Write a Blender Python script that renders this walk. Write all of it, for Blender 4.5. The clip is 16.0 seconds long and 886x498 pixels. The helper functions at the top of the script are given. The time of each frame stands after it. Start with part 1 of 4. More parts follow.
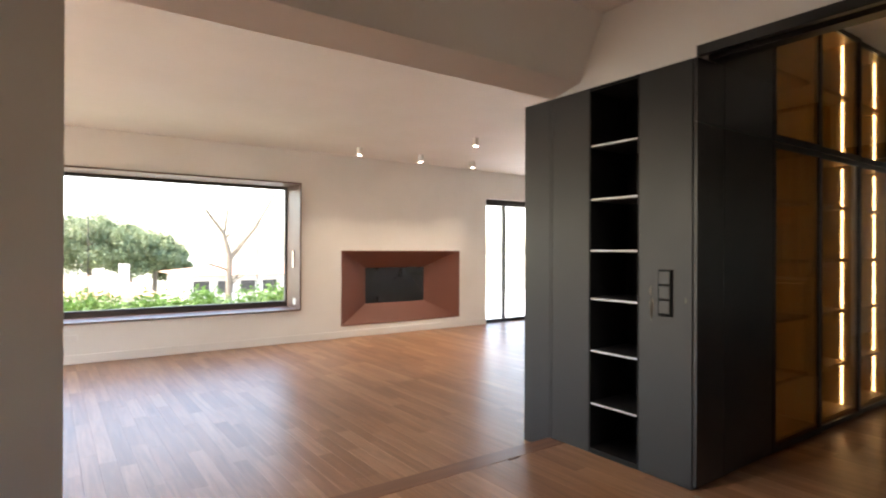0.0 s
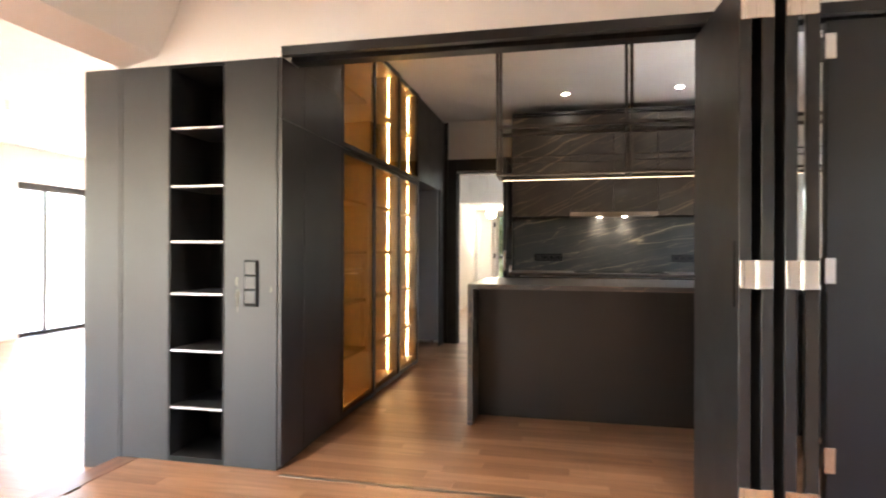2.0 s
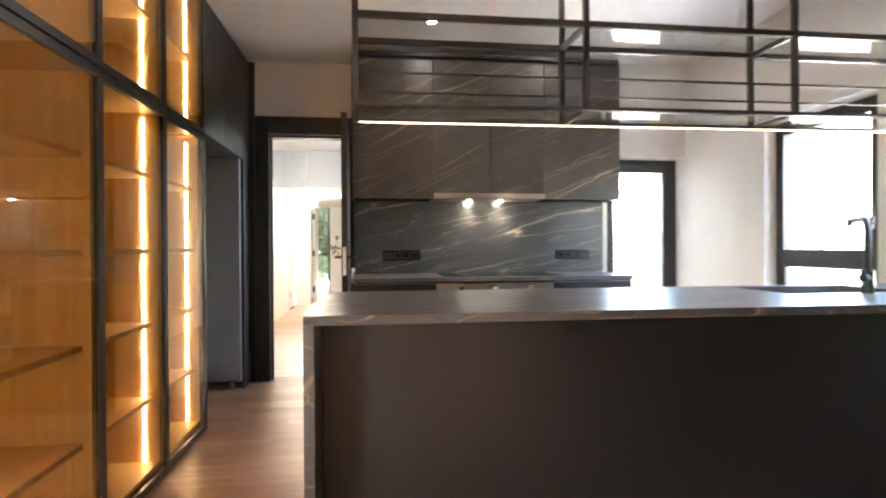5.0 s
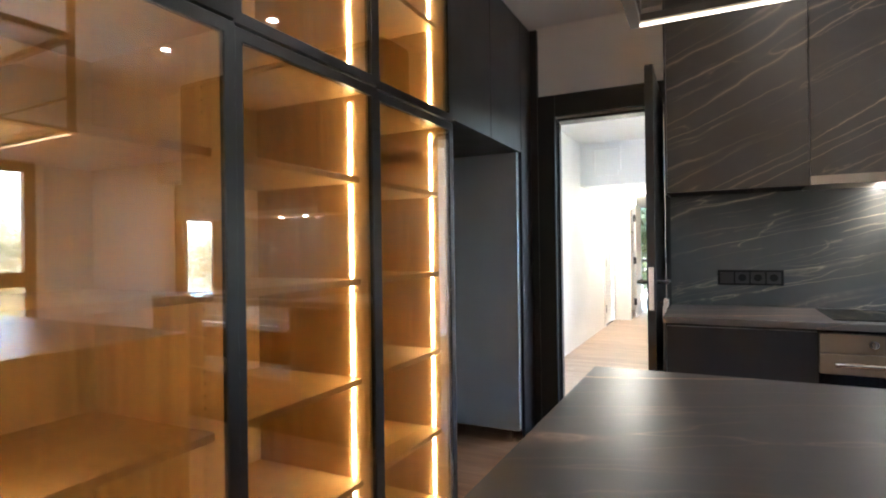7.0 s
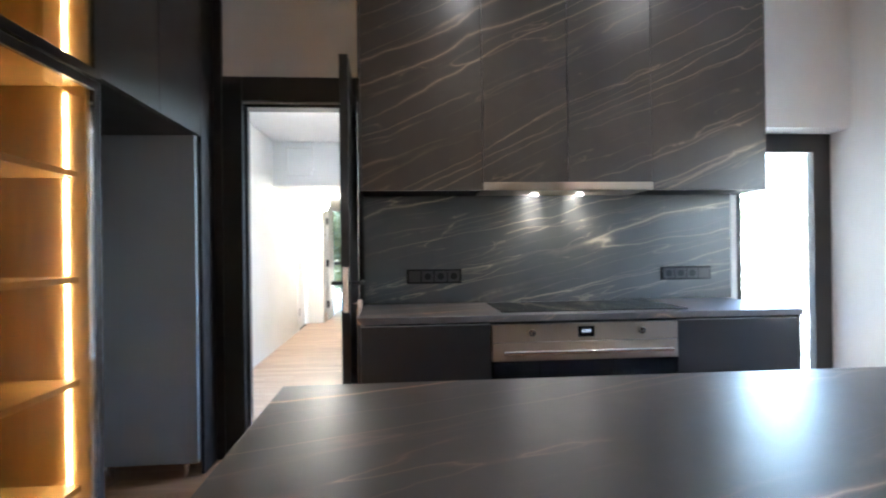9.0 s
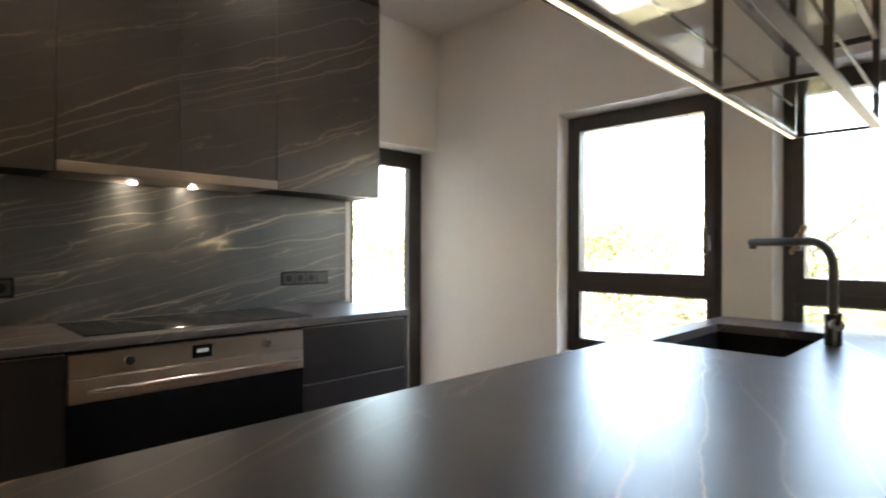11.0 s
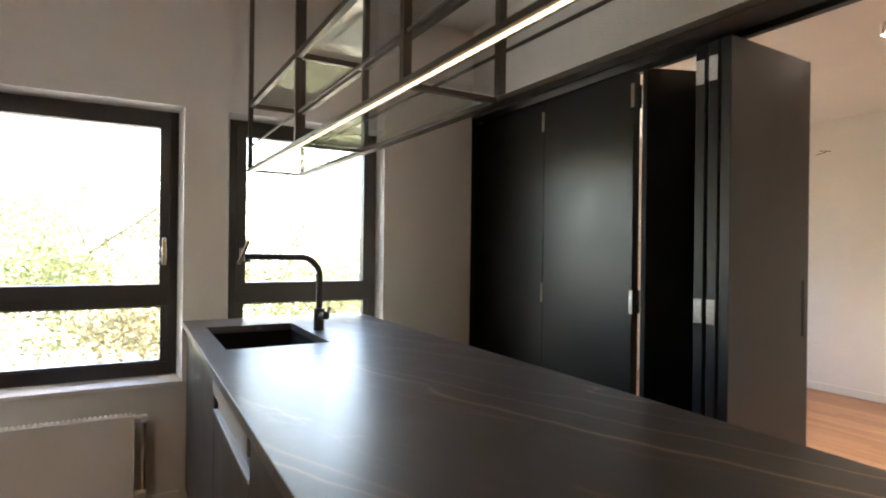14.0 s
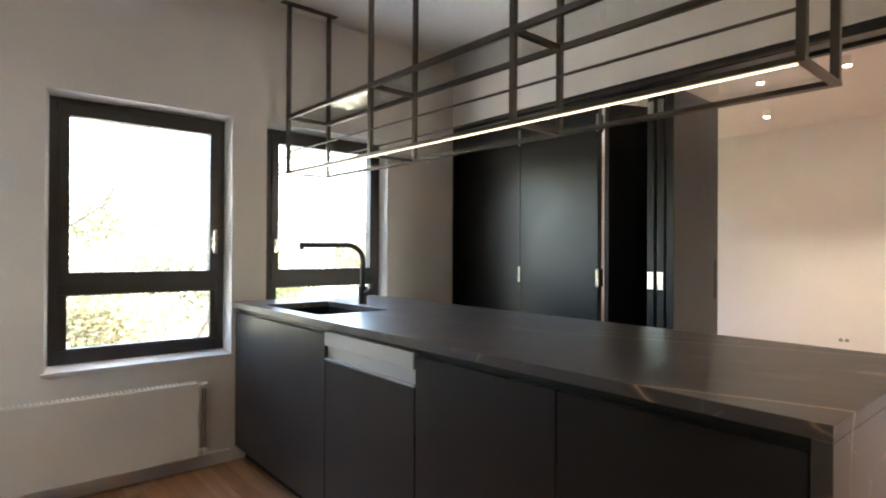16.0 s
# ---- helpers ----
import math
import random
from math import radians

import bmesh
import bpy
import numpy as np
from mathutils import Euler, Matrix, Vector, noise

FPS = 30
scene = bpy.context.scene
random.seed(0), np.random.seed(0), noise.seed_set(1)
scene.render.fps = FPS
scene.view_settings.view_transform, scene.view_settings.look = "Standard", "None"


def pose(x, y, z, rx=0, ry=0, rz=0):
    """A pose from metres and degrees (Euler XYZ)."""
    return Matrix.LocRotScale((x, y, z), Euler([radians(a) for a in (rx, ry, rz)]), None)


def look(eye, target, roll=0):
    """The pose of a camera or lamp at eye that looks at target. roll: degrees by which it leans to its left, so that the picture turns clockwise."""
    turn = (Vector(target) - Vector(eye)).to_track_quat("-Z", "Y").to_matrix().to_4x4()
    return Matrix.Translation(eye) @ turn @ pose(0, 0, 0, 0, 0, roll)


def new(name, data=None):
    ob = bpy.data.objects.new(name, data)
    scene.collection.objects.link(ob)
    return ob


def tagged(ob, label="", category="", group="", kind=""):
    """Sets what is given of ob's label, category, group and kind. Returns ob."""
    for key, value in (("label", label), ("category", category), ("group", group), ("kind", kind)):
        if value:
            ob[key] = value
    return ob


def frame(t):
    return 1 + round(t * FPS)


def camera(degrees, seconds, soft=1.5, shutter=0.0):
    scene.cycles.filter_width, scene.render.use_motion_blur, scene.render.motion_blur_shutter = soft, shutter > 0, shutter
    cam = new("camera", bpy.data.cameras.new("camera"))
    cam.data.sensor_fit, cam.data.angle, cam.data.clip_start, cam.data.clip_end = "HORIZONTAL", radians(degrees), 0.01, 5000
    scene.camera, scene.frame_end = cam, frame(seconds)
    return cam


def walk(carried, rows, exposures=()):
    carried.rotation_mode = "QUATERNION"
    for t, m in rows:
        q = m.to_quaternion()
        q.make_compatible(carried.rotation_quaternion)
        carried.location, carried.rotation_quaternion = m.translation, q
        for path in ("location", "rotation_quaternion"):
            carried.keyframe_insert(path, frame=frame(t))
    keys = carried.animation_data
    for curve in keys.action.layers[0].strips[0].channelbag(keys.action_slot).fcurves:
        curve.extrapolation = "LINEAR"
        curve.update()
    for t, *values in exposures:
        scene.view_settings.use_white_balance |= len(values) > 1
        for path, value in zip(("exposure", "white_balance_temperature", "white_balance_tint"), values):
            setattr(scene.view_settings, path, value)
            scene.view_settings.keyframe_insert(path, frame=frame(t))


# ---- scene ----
cam = camera(77.3, 16.0, 2.0, 0.3)
PATH = [
    (0, (1.706, 0.932, 1.186), (2.868, 2.559, 1.188), 0.2),
    (0.5, (1.69, 0.864, 1.169), (3.034, 2.345, 1.168), 0.1),
    (1, (1.686, 0.895, 1.16), (3.264, 2.123, 1.157), 0.2),
    (1.5, (1.687, 0.972, 1.157), (3.512, 1.792, 1.155), 0.3),
    (2, (1.682, 1.005, 1.145), (3.638, 1.425, 1.147), 0.2),
    (2.5, (1.841, 1.123, 1.138), (3.84, 1.191, 1.134), 0.2),
    (3, (2.041, 1.302, 1.144), (4.012, 0.963, 1.137), 0.5),
    (3.2, (2.154, 1.397, 1.147), (4.084, 0.873, 1.142), 0.7),
    (5.3, (3.676, 1.381, 1.137), (5.674, 1.295, 1.125), -0.9),
    (5.5, (3.795, 1.351, 1.148), (5.792, 1.463, 1.14), -0.9),
    (6, (4.139, 1.354, 1.166), (6.05, 1.943, 1.169), -0.6),
    (6.5, (4.456, 1.349, 1.219), (6.278, 2.174, 1.22), -0.8),
    (7, (4.705, 1.318, 1.23), (6.5, 2.2, 1.234), -0.8),
    (7.5, (4.827, 1.361, 1.23), (6.655, 2.172, 1.239), -0.3),
    (8, (4.908, 1.382, 1.222), (6.834, 1.92, 1.237), -0.3),
    (8.5, (4.903, 1.383, 1.209), (6.894, 1.57, 1.228), -0.1),
    (8.7, (4.92, 1.369, 1.206), (6.919, 1.414, 1.22), -0.4),
    (10.8, (5.308, 1.343, 1.224), (6.825, 0.04, 1.221), 0.2),
    (11, (5.289, 1.347, 1.218), (6.707, -0.064, 1.221), 0.2),
    (11.5, (5.314, 1.412, 1.213), (6.412, -0.26, 1.215), 0.3),
    (12, (5.44, 1.542, 1.23), (6.195, -0.31, 1.23), 0.4),
    (12.5, (5.654, 1.613, 1.256), (5.949, -0.365, 1.251), 0.4),
    (13, (5.869, 1.659, 1.273), (5.571, -0.318, 1.264), 0.4),
    (13.5, (6.101, 1.741, 1.27), (5.374, -0.123, 1.275), 0.5),
    (14, (6.4, 1.716, 1.296), (5.426, -0.031, 1.296), 0.7),
    (14.5, (6.687, 1.739, 1.293), (5.489, 0.137, 1.297), 0.7),
    (15, (6.939, 1.848, 1.259), (5.618, 0.346, 1.267), 0.5),
    (15.5, (7.146, 1.861, 1.241), (5.817, 0.365, 1.252), 0.4),
    (16, (7.315, 1.904, 1.216), (6.028, 0.372, 1.226), 0.3),
]
EXPO = [(0, 3.25, 6800, 13), (0.5, 3.4, 6900, 13), (1.0, 3.75, 6800, 13), (1.5, 4.45, 6600, 11), (2.0, 5.2, 6700, 14), (2.5, 5.68, 6900, 16), (3.0, 5.85, 6950, 16), (5.5, 5.85, 6100, 11), (7.0, 5.75, 5650, 9), (8.5, 5.7, 5300, 9), (11.0, 4.72, 7000, 12), (11.5, 4.3, 7050, 12), (12.5, 3.97, 7200, 14), (13.5, 4.47, 7200, 14), (14.5, 4.78, 6800, 11), (16, 4.82, 6600, 10)]
walk(cam, [(t, look(eye, target, roll)) for t, eye, target, roll in PATH], EXPO)

# ---- world, sun ----
world = bpy.data.worlds.new("world")
scene.world = world
world.use_nodes = True
wn = world.node_tree
sky = wn.nodes.new("ShaderNodeTexSky")
sky.sky_type, sky.sun_disc = "NISHITA", False
sky.sun_elevation, sky.sun_rotation = radians(53), radians(274.6)
sky.air_density, sky.dust_density, sky.ozone_density = 1.2, 1.8, 1.0
wn.links.new(sky.outputs[0], wn.nodes["Background"].inputs[0])
wn.nodes["Background"].inputs[1].default_value = 0.15
sun = new("sun", bpy.data.lights.new("sun", "SUN"))
sun.data.energy, sun.data.angle, sun.data.color = 2.4, radians(3), (1.0, 0.94, 0.86)
sun.matrix_world = look((-15.0, 1.2, 20), (0, 0, 0))


# ---- materials ----
def material(name, rough=0.5, metal=0.0, colour=(0.5, 0.5, 0.5), spec=0.5):
    m = bpy.data.materials.new(name)
    m.use_nodes = True
    b = m.node_tree.nodes["Principled BSDF"]
    b.inputs["Base Color"].default_value = (*colour, 1)
    b.inputs["Roughness"].default_value = rough
    b.inputs["Metallic"].default_value = metal
    b.inputs["Specular IOR Level"].default_value = spec
    return m


def node(m, kind, **inputs):
    n = m.node_tree.nodes.new(kind)
    for k, v in inputs.items():
        n.inputs[k.replace("_", " ")].default_value = v
    return n


def wire(m, a, b):
    m.node_tree.links.new(a, b)


def coords(m, scale=(1, 1, 1), turn=(0, 0, 0)):
    t = node(m, "ShaderNodeNewGeometry")
    p = node(m, "ShaderNodeMapping")
    p.inputs["Scale"].default_value = scale
    p.inputs["Rotation"].default_value = turn
    wire(m, t.outputs["Position"], p.inputs["Vector"])
    return p.outputs["Vector"]


def ramp(m, fac, stops):
    r = node(m, "ShaderNodeValToRGB")
    e = r.color_ramp.elements
    while len(e) < len(stops):
        e.new(0.5)
    for el, (p, c) in zip(e, stops):
        el.position, el.color = p, (*c, 1) if len(c) == 3 else c
    wire(m, fac, r.inputs["Fac"])
    return r.outputs["Color"]


def noise_tex(m, vec, scale, detail=4, rough=0.55, distort=0.0):
    n = node(m, "ShaderNodeTexNoise", Scale=scale, Detail=detail, Roughness=rough, Distortion=distort)
    wire(m, vec, n.inputs["Vector"])
    return n.outputs["Fac"]


def relief(m, fac, strength, distance=0.002):
    b = node(m, "ShaderNodeBump", Strength=strength, Distance=distance)
    wire(m, fac, b.inputs["Height"])
    wire(m, b.outputs["Normal"], m.node_tree.nodes["Principled BSDF"].inputs["Normal"])


def rough_from(m, fac, lo, hi):
    r = node(m, "ShaderNodeMapRange", To_Min=lo, To_Max=hi)
    wire(m, fac, r.inputs["Value"])
    wire(m, r.outputs["Result"], m.node_tree.nodes["Principled BSDF"].inputs["Roughness"])


def mix(m, fac, a, b, mode="MIX"):
    x = node(m, "ShaderNodeMix")
    x.data_type, x.blend_type = "RGBA", mode
    ins = [x.inputs[0], x.inputs[6], x.inputs[7]]
    for sock, v in zip(ins, (fac, a, b)):
        if isinstance(v, (int, float)):
            sock.default_value = v
        elif isinstance(v, tuple):
            sock.default_value = (*v, 1)
        else:
            wire(m, v, sock)
    return x.outputs[2]


def base(m, out):
    wire(m, out, m.node_tree.nodes["Principled BSDF"].inputs["Base Color"])


def plaster(name, a, b):
    m = material(name, 0.75)
    v = coords(m)
    big, fine = noise_tex(m, v, 1.3, 4), noise_tex(m, v, 160, 3)
    base(m, ramp(m, big, [(0.3, a), (0.7, b)]))
    relief(m, fine, 0.12, 0.0012)
    return m


def satin(name, c, rough=0.42, grain=0.0):
    m = material(name, rough, 0, c)
    v = coords(m)
    n = noise_tex(m, v, 2.2, 5)
    base(m, mix(m, n, tuple(x * 0.88 for x in c), tuple(x * 1.12 for x in c)))
    rough_from(m, noise_tex(m, v, 5.0, 5), rough - 0.07, rough + 0.09)
    relief(m, noise_tex(m, v, 420, 2), 0.05, 0.0005)
    return m


def metal(name, c, rough, brushed=(1, 1, 1)):
    m = material(name, rough, 1.0, c)
    v = coords(m, brushed)
    f = noise_tex(m, v, 60, 3)
    rough_from(m, f, rough - 0.05, rough + 0.08)
    return m


def veined(name, ground, ground2, vein, turn, rough=0.36, sets=((2.2, 0.0065, 0.0, 0.9), (4.6, 0.008, 3.1, 0.7), (8.0, 0.011, 12.3, 0.4)), wander=0.13, stretch=0.09, gap=0.44):
    """Dark sintered stone with pale veins that run one way, wander, break off and fade."""
    m = material(name, rough)
    v = coords(m, (1, 1, 1), turn)
    p = v
    for scale, amount in ((1.3, wander), (9.0, wander * 0.14), (42.0, wander * 0.03)):
        warp = node(m, "ShaderNodeTexNoise", Scale=scale, Detail=2.0, Roughness=0.5)
        wire(m, v, warp.inputs["Vector"])
        add = node(m, "ShaderNodeVectorMath")
        add.operation = "MULTIPLY_ADD"
        wire(m, warp.outputs["Color"], add.inputs[0])
        add.inputs[1].default_value = (amount, amount, amount)
        wire(m, p, add.inputs[2])
        p = add.outputs[0]
    veins = None
    for scale, width, off, power in sets:
        mp = node(m, "ShaderNodeMapping")
        mp.inputs["Scale"].default_value = (stretch * scale, scale * 1.7, scale * 1.7)
        mp.inputs["Location"].default_value = (off, off * 1.3, off * 0.7)
        mp.inputs["Rotation"].default_value = (0, 0, 0.05 * math.sin(off * 3))
        wire(m, p, mp.inputs["Vector"])
        n = noise_tex(m, mp.outputs[0], 1.0, 1.6, 0.45)
        d = node(m, "ShaderNodeMath")
        d.operation = "SUBTRACT"
        wire(m, n, d.inputs[0])
        d.inputs[1].default_value = 0.5
        ab = node(m, "ShaderNodeMath")
        ab.operation = "ABSOLUTE"
        wire(m, d.outputs[0], ab.inputs[0])
        line = ramp(m, ab.outputs[0], [(0.0, (power,) * 3), (width * 0.3, (power * 0.4,) * 3), (width, (power * 0.1,) * 3), (width * 2.2, (0, 0, 0))])
        gate = ramp(m, noise_tex(m, mp.outputs[0], 0.9, 4, 0.6), [(gap, (0, 0, 0)), (gap + 0.2, (1, 1, 1))])
        part_of = mix(m, 1.0, line, gate, "MULTIPLY")
        veins = part_of if veins is None else mix(m, 1.0, veins, part_of, "ADD")
    cloud = noise_tex(m, v, 2.5, 6, 0.65)
    g = mix(m, ramp(m, cloud, [(0.35, (0, 0, 0)), (0.7, (1, 1, 1))]), ground, ground2)
    base(m, mix(m, veins, g, vein))
    rough_from(m, noise_tex(m, v, 9, 4), rough - 0.03, rough + 0.06)
    relief(m, noise_tex(m, v, 260, 3), 0.06, 0.0006)
    return m


def timber(name, stops, along, rough=0.3, size=1.0, vary=True):
    """Wood with its grain along one axis, and a tone of its own for every piece."""
    m = material(name, rough)
    s = [26.0 * size] * 3
    s[along] = 1.6 * size
    v = coords(m, tuple(s))
    info, geo = node(m, "ShaderNodeObjectInfo"), node(m, "ShaderNodeNewGeometry")
    off = node(m, "ShaderNodeMath")
    off.operation = "ADD"
    wire(m, info.outputs["Random"], off.inputs[0])
    wire(m, geo.outputs["Random Per Island"], off.inputs[1])
    fr = node(m, "ShaderNodeMath")
    fr.operation = "FRACT"
    wire(m, off.outputs[0], fr.inputs[0])
    sh = node(m, "ShaderNodeVectorMath")
    sh.operation = "MULTIPLY_ADD"
    wire(m, fr.outputs[0], sh.inputs[0])
    sh.inputs[1].default_value = (37, 51, 19) if vary else (0, 0, 0)
    wire(m, v, sh.inputs[2])
    grain = noise_tex(m, sh.outputs[0], 1.0, 6, 0.62, 0.6)
    fine = noise_tex(m, sh.outputs[0], 5.5, 4, 0.6)
    tone = ramp(m, fr.outputs[0] if vary else grain, stops)
    lo = 0.68 if vary else 0.95
    dark = ramp(m, grain, [(0.28, (lo, lo * 0.95, lo * 0.9)), (0.62, (1.08, 1.06, 1.04))])
    c = mix(m, 1.0, tone, dark, "MULTIPLY")
    c = mix(m, 0.35 if vary else 0.08, c, ramp(m, fine, [(0.3, (0.62, 0.6, 0.58)), (0.6, (1, 1, 1))]), "MULTIPLY")
    base(m, c)
    rough_from(m, fine, rough - 0.06, rough + 0.12)
    relief(m, fine, 0.08, 0.0008)
    return m


def glow(name, colour, strength):
    m = bpy.data.materials.new(name)
    m.use_nodes = True
    t = m.node_tree
    t.nodes.clear()
    e, o = t.nodes.new("ShaderNodeEmission"), t.nodes.new("ShaderNodeOutputMaterial")
    e.inputs[0].default_value, e.inputs[1].default_value = (*colour, 1), strength
    t.links.new(e.outputs[0], o.inputs[0])
    return m


def pane(name, tint=(1, 1, 1), gloss=0.0, ior=0.03):
    """A thin sheet of glass: it lets light straight through and mirrors by Fresnel."""
    m = bpy.data.materials.new(name)
    m.use_nodes = True
    t = m.node_tree
    t.nodes.clear()
    o, mx = t.nodes.new("ShaderNodeOutputMaterial"), t.nodes.new("ShaderNodeMixShader")
    tr, gl, lw = t.nodes.new("ShaderNodeBsdfTransparent"), t.nodes.new("ShaderNodeBsdfGlossy"), t.nodes.new("ShaderNodeLayerWeight")
    tr.inputs[0].default_value, gl.inputs["Roughness"].default_value = (*tint, 1), gloss
    lw.inputs[0].default_value = 0.5
    pw, ma = t.nodes.new("ShaderNodeMath"), t.nodes.new("ShaderNodeMath")
    pw.operation, ma.operation = "POWER", "MULTIPLY_ADD"
    pw.inputs[1].default_value, ma.inputs[1].default_value, ma.inputs[2].default_value = 5.0, 0.4, ior
    t.links.new(lw.outputs["Facing"], pw.inputs[0])
    t.links.new(pw.outputs[0], ma.inputs[0])
    t.links.new(ma.outputs[0], mx.inputs[0])
    t.links.new(tr.outputs[0], mx.inputs[1])
    t.links.new(gl.outputs[0], mx.inputs[2])
    t.links.new(mx.outputs[0], o.inputs[0])
    return m


WHITE = plaster("white wall paint", (0.76, 0.74, 0.70), (0.82, 0.80, 0.77))
CEIL = plaster("ceiling paint", (0.78, 0.77, 0.74), (0.83, 0.82, 0.80))
TRIMW = satin("white lacquered trim", (0.78, 0.76, 0.73), 0.4)
BLACK = satin("anthracite lacquer", (0.018, 0.0148, 0.0142), 0.34)
GREYB = satin("graphite lacquer panel", (0.021, 0.0215, 0.0235), 0.36)
GREYB.node_tree.nodes["Principled BSDF"].inputs["Specular IOR Level"].default_value = 0.4
INK = satin("black frame lacquer", (0.012, 0.012, 0.013), 0.35)
DEEP = satin("black matt laminate", (0.010, 0.010, 0.011), 0.6)
DEEP.node_tree.nodes["Principled BSDF"].inputs["Specular IOR Level"].default_value = 0.15
BRONZE = satin("dark bronze window profile", (0.045, 0.040, 0.038), 0.45)
STONE = veined("dark veined stone front", (0.030, 0.0238, 0.0195), (0.045, 0.037, 0.031), (0.36, 0.28, 0.18), (radians(24), 0, radians(90)), 0.36)
STONE.node_tree.nodes["Principled BSDF"].inputs["Specular IOR Level"].default_value = 0.45
SPLASH = veined("dark veined stone splashback", (0.044, 0.045, 0.043), (0.066, 0.066, 0.062), (0.54, 0.45, 0.32), (radians(13), 0, radians(90)), 0.36, ((2.4, 0.007, 5.0, 0.9), (4.4, 0.009, 8.1, 0.8), (7.0, 0.011, 1.3, 0.6), (10.0, 0.012, 4.7, 0.45)), 0.12, 0.09)
SLAB = veined("dark veined stone worktop", (0.052, 0.044, 0.042), (0.078, 0.068, 0.065), (0.66, 0.42, 0.26), (0, 0, radians(68)), 0.33, ((1.5, 0.006, 2.0, 1.0), (2.7, 0.007, 6.1, 0.8), (5.5, 0.010, 11.3, 0.3)), 0.12, 0.07, 0.43)
SLAB.node_tree.nodes["Principled BSDF"].inputs["Specular IOR Level"].default_value = 0.82
MATTS = metal("matt dishwasher steel", (0.40, 0.39, 0.37), 0.5, (6, 0.15, 6))
STEEL = metal("brushed steel", (0.42, 0.35, 0.28), 0.36, (6, 0.15, 6))
brush = node(STEEL, "ShaderNodeTangent")
brush.direction_type, brush.axis = "RADIAL", "Z"
wire(STEEL, brush.outputs[0], STEEL.node_tree.nodes["Principled BSDF"].inputs["Tangent"])
STEEL.node_tree.nodes["Principled BSDF"].inputs["Anisotropic"].default_value = 0.85
STEEL.node_tree.nodes["Principled BSDF"].inputs["Anisotropic Rotation"].default_value = 0.25
CHROME = metal("polished nickel", (0.75, 0.73, 0.70), 0.16)
FRAMEM = metal("bronzed steel profile", (0.10, 0.088, 0.078), 0.42)
OAK = timber("oiled oak strip floor", [(0.0, (0.30, 0.153, 0.080)), (0.35, (0.35, 0.182, 0.097)), (0.7, (0.39, 0.21, 0.114)), (1.0, (0.455, 0.262, 0.150))], 1, 0.32)
# Corridor oak, made paler still to stand in for the strong light there.
PALE = timber("pale oak brightened for corridor light", [(0.0, (0.44, 0.30, 0.20)), (0.5, (0.50, 0.35, 0.24)), (1.0, (0.57, 0.42, 0.30))], 1, 0.35)
HONEY = timber("honey oak cabinet lining", [(0.3, (0.54, 0.38, 0.155)), (0.7, (0.62, 0.45, 0.20))], 2, 0.45, 1.0, False)
RUST = satin("rust brown steel plate", (0.17, 0.062, 0.042), 0.5)
SOOT = satin("firebox black", (0.008, 0.008, 0.009), 0.25)
GLASS = pane("clear glass")
AMBER = pane("bronze tinted glass", (0.80, 0.69, 0.54), 0.0, 0.13)
SMOKE = pane("grey shelf glass", (0.90, 0.91, 0.90), 0.0, 0.06)
OVENG = satin("black oven glass", (0.006, 0.006, 0.007), 0.06)
LEDM = glow("warm led strip", (1.0, 0.85, 0.61), 1.95)
LEDP = glow("warm white led bar", (1.0, 0.76, 0.48), 0.15)
SPOT = glow("spot lamp face", (1.0, 0.90, 0.76), 7.0)
BALL = glow("opal globe", (1.0, 0.87, 0.66), 4.5)
WHITEP = satin("white plastic", (0.80, 0.79, 0.76), 0.35)
# Fridge panel: blue-grey of the reflected window light is put into its colour.
FRIDGE = satin("laminate with window sheen", (0.29, 0.32, 0.375), 0.38)
GREYP = satin("grey plastic", (0.30, 0.30, 0.29), 0.4)
RADW = satin("white radiator enamel", (0.80, 0.78, 0.74), 0.35)

# ---- builders ----
ORG = {}


def thing(name, at, label, category, group="", kind=""):
    ob = new(name)
    ob.location = at
    ob.empty_display_size = 0.1
    ORG[ob] = Vector(at)
    return tagged(ob, label, category, group, kind)


def cuboid(bm, x0, x1, y0, y1, z0, z1, bevel=0.0):
    x0, x1, y0, y1, z0, z1 = min(x0, x1), max(x0, x1), min(y0, y1), max(y0, y1), min(z0, z1), max(z0, z1)
    r = bmesh.ops.create_cube(bm, size=1.0)
    bmesh.ops.scale(bm, vec=(x1 - x0, y1 - y0, z1 - z0), verts=r["verts"])
    bmesh.ops.translate(bm, vec=((x0 + x1) / 2, (y0 + y1) / 2, (z0 + z1) / 2), verts=r["verts"])
    b = min(bevel, 0.3 * min(x1 - x0, y1 - y0, z1 - z0))
    if b > 0:
        edges = {e for v in r["verts"] for e in v.link_edges}
        bmesh.ops.bevel(bm, geom=list(edges), offset=b, segments=1, affect="EDGES")


def rod(bm, a, b, r, seg=14, r2=None):
    a, b = Vector(a), Vector(b)
    res = bmesh.ops.create_cone(bm, cap_ends=True, segments=seg, radius1=r, radius2=r if r2 is None else r2, depth=(b - a).length)
    m = Matrix.Translation((a + b) / 2) @ (b - a).to_track_quat("Z", "Y").to_matrix().to_4x4()
    bmesh.ops.transform(bm, matrix=m, verts=res["verts"])


def part(name, bm, mat, parent=None, label="", smooth=False):
    """One mesh object, built in world metres, under a thing or a part."""
    me = bpy.data.meshes.new(name)
    o = ORG.get(parent, Vector((0, 0, 0))) if parent else Vector((0, 0, 0))
    bmesh.ops.translate(bm, vec=-o, verts=bm.verts)
    bm.to_mesh(me)
    bm.free()
    me.materials.append(mat)
    if smooth:
        me.shade_smooth()
        me.set_sharp_from_angle(angle=radians(40))
    ob = new(name, me)
    ORG[ob] = o
    if parent:
        ob.parent = parent
    if label:
        ob["label"] = label
    return ob


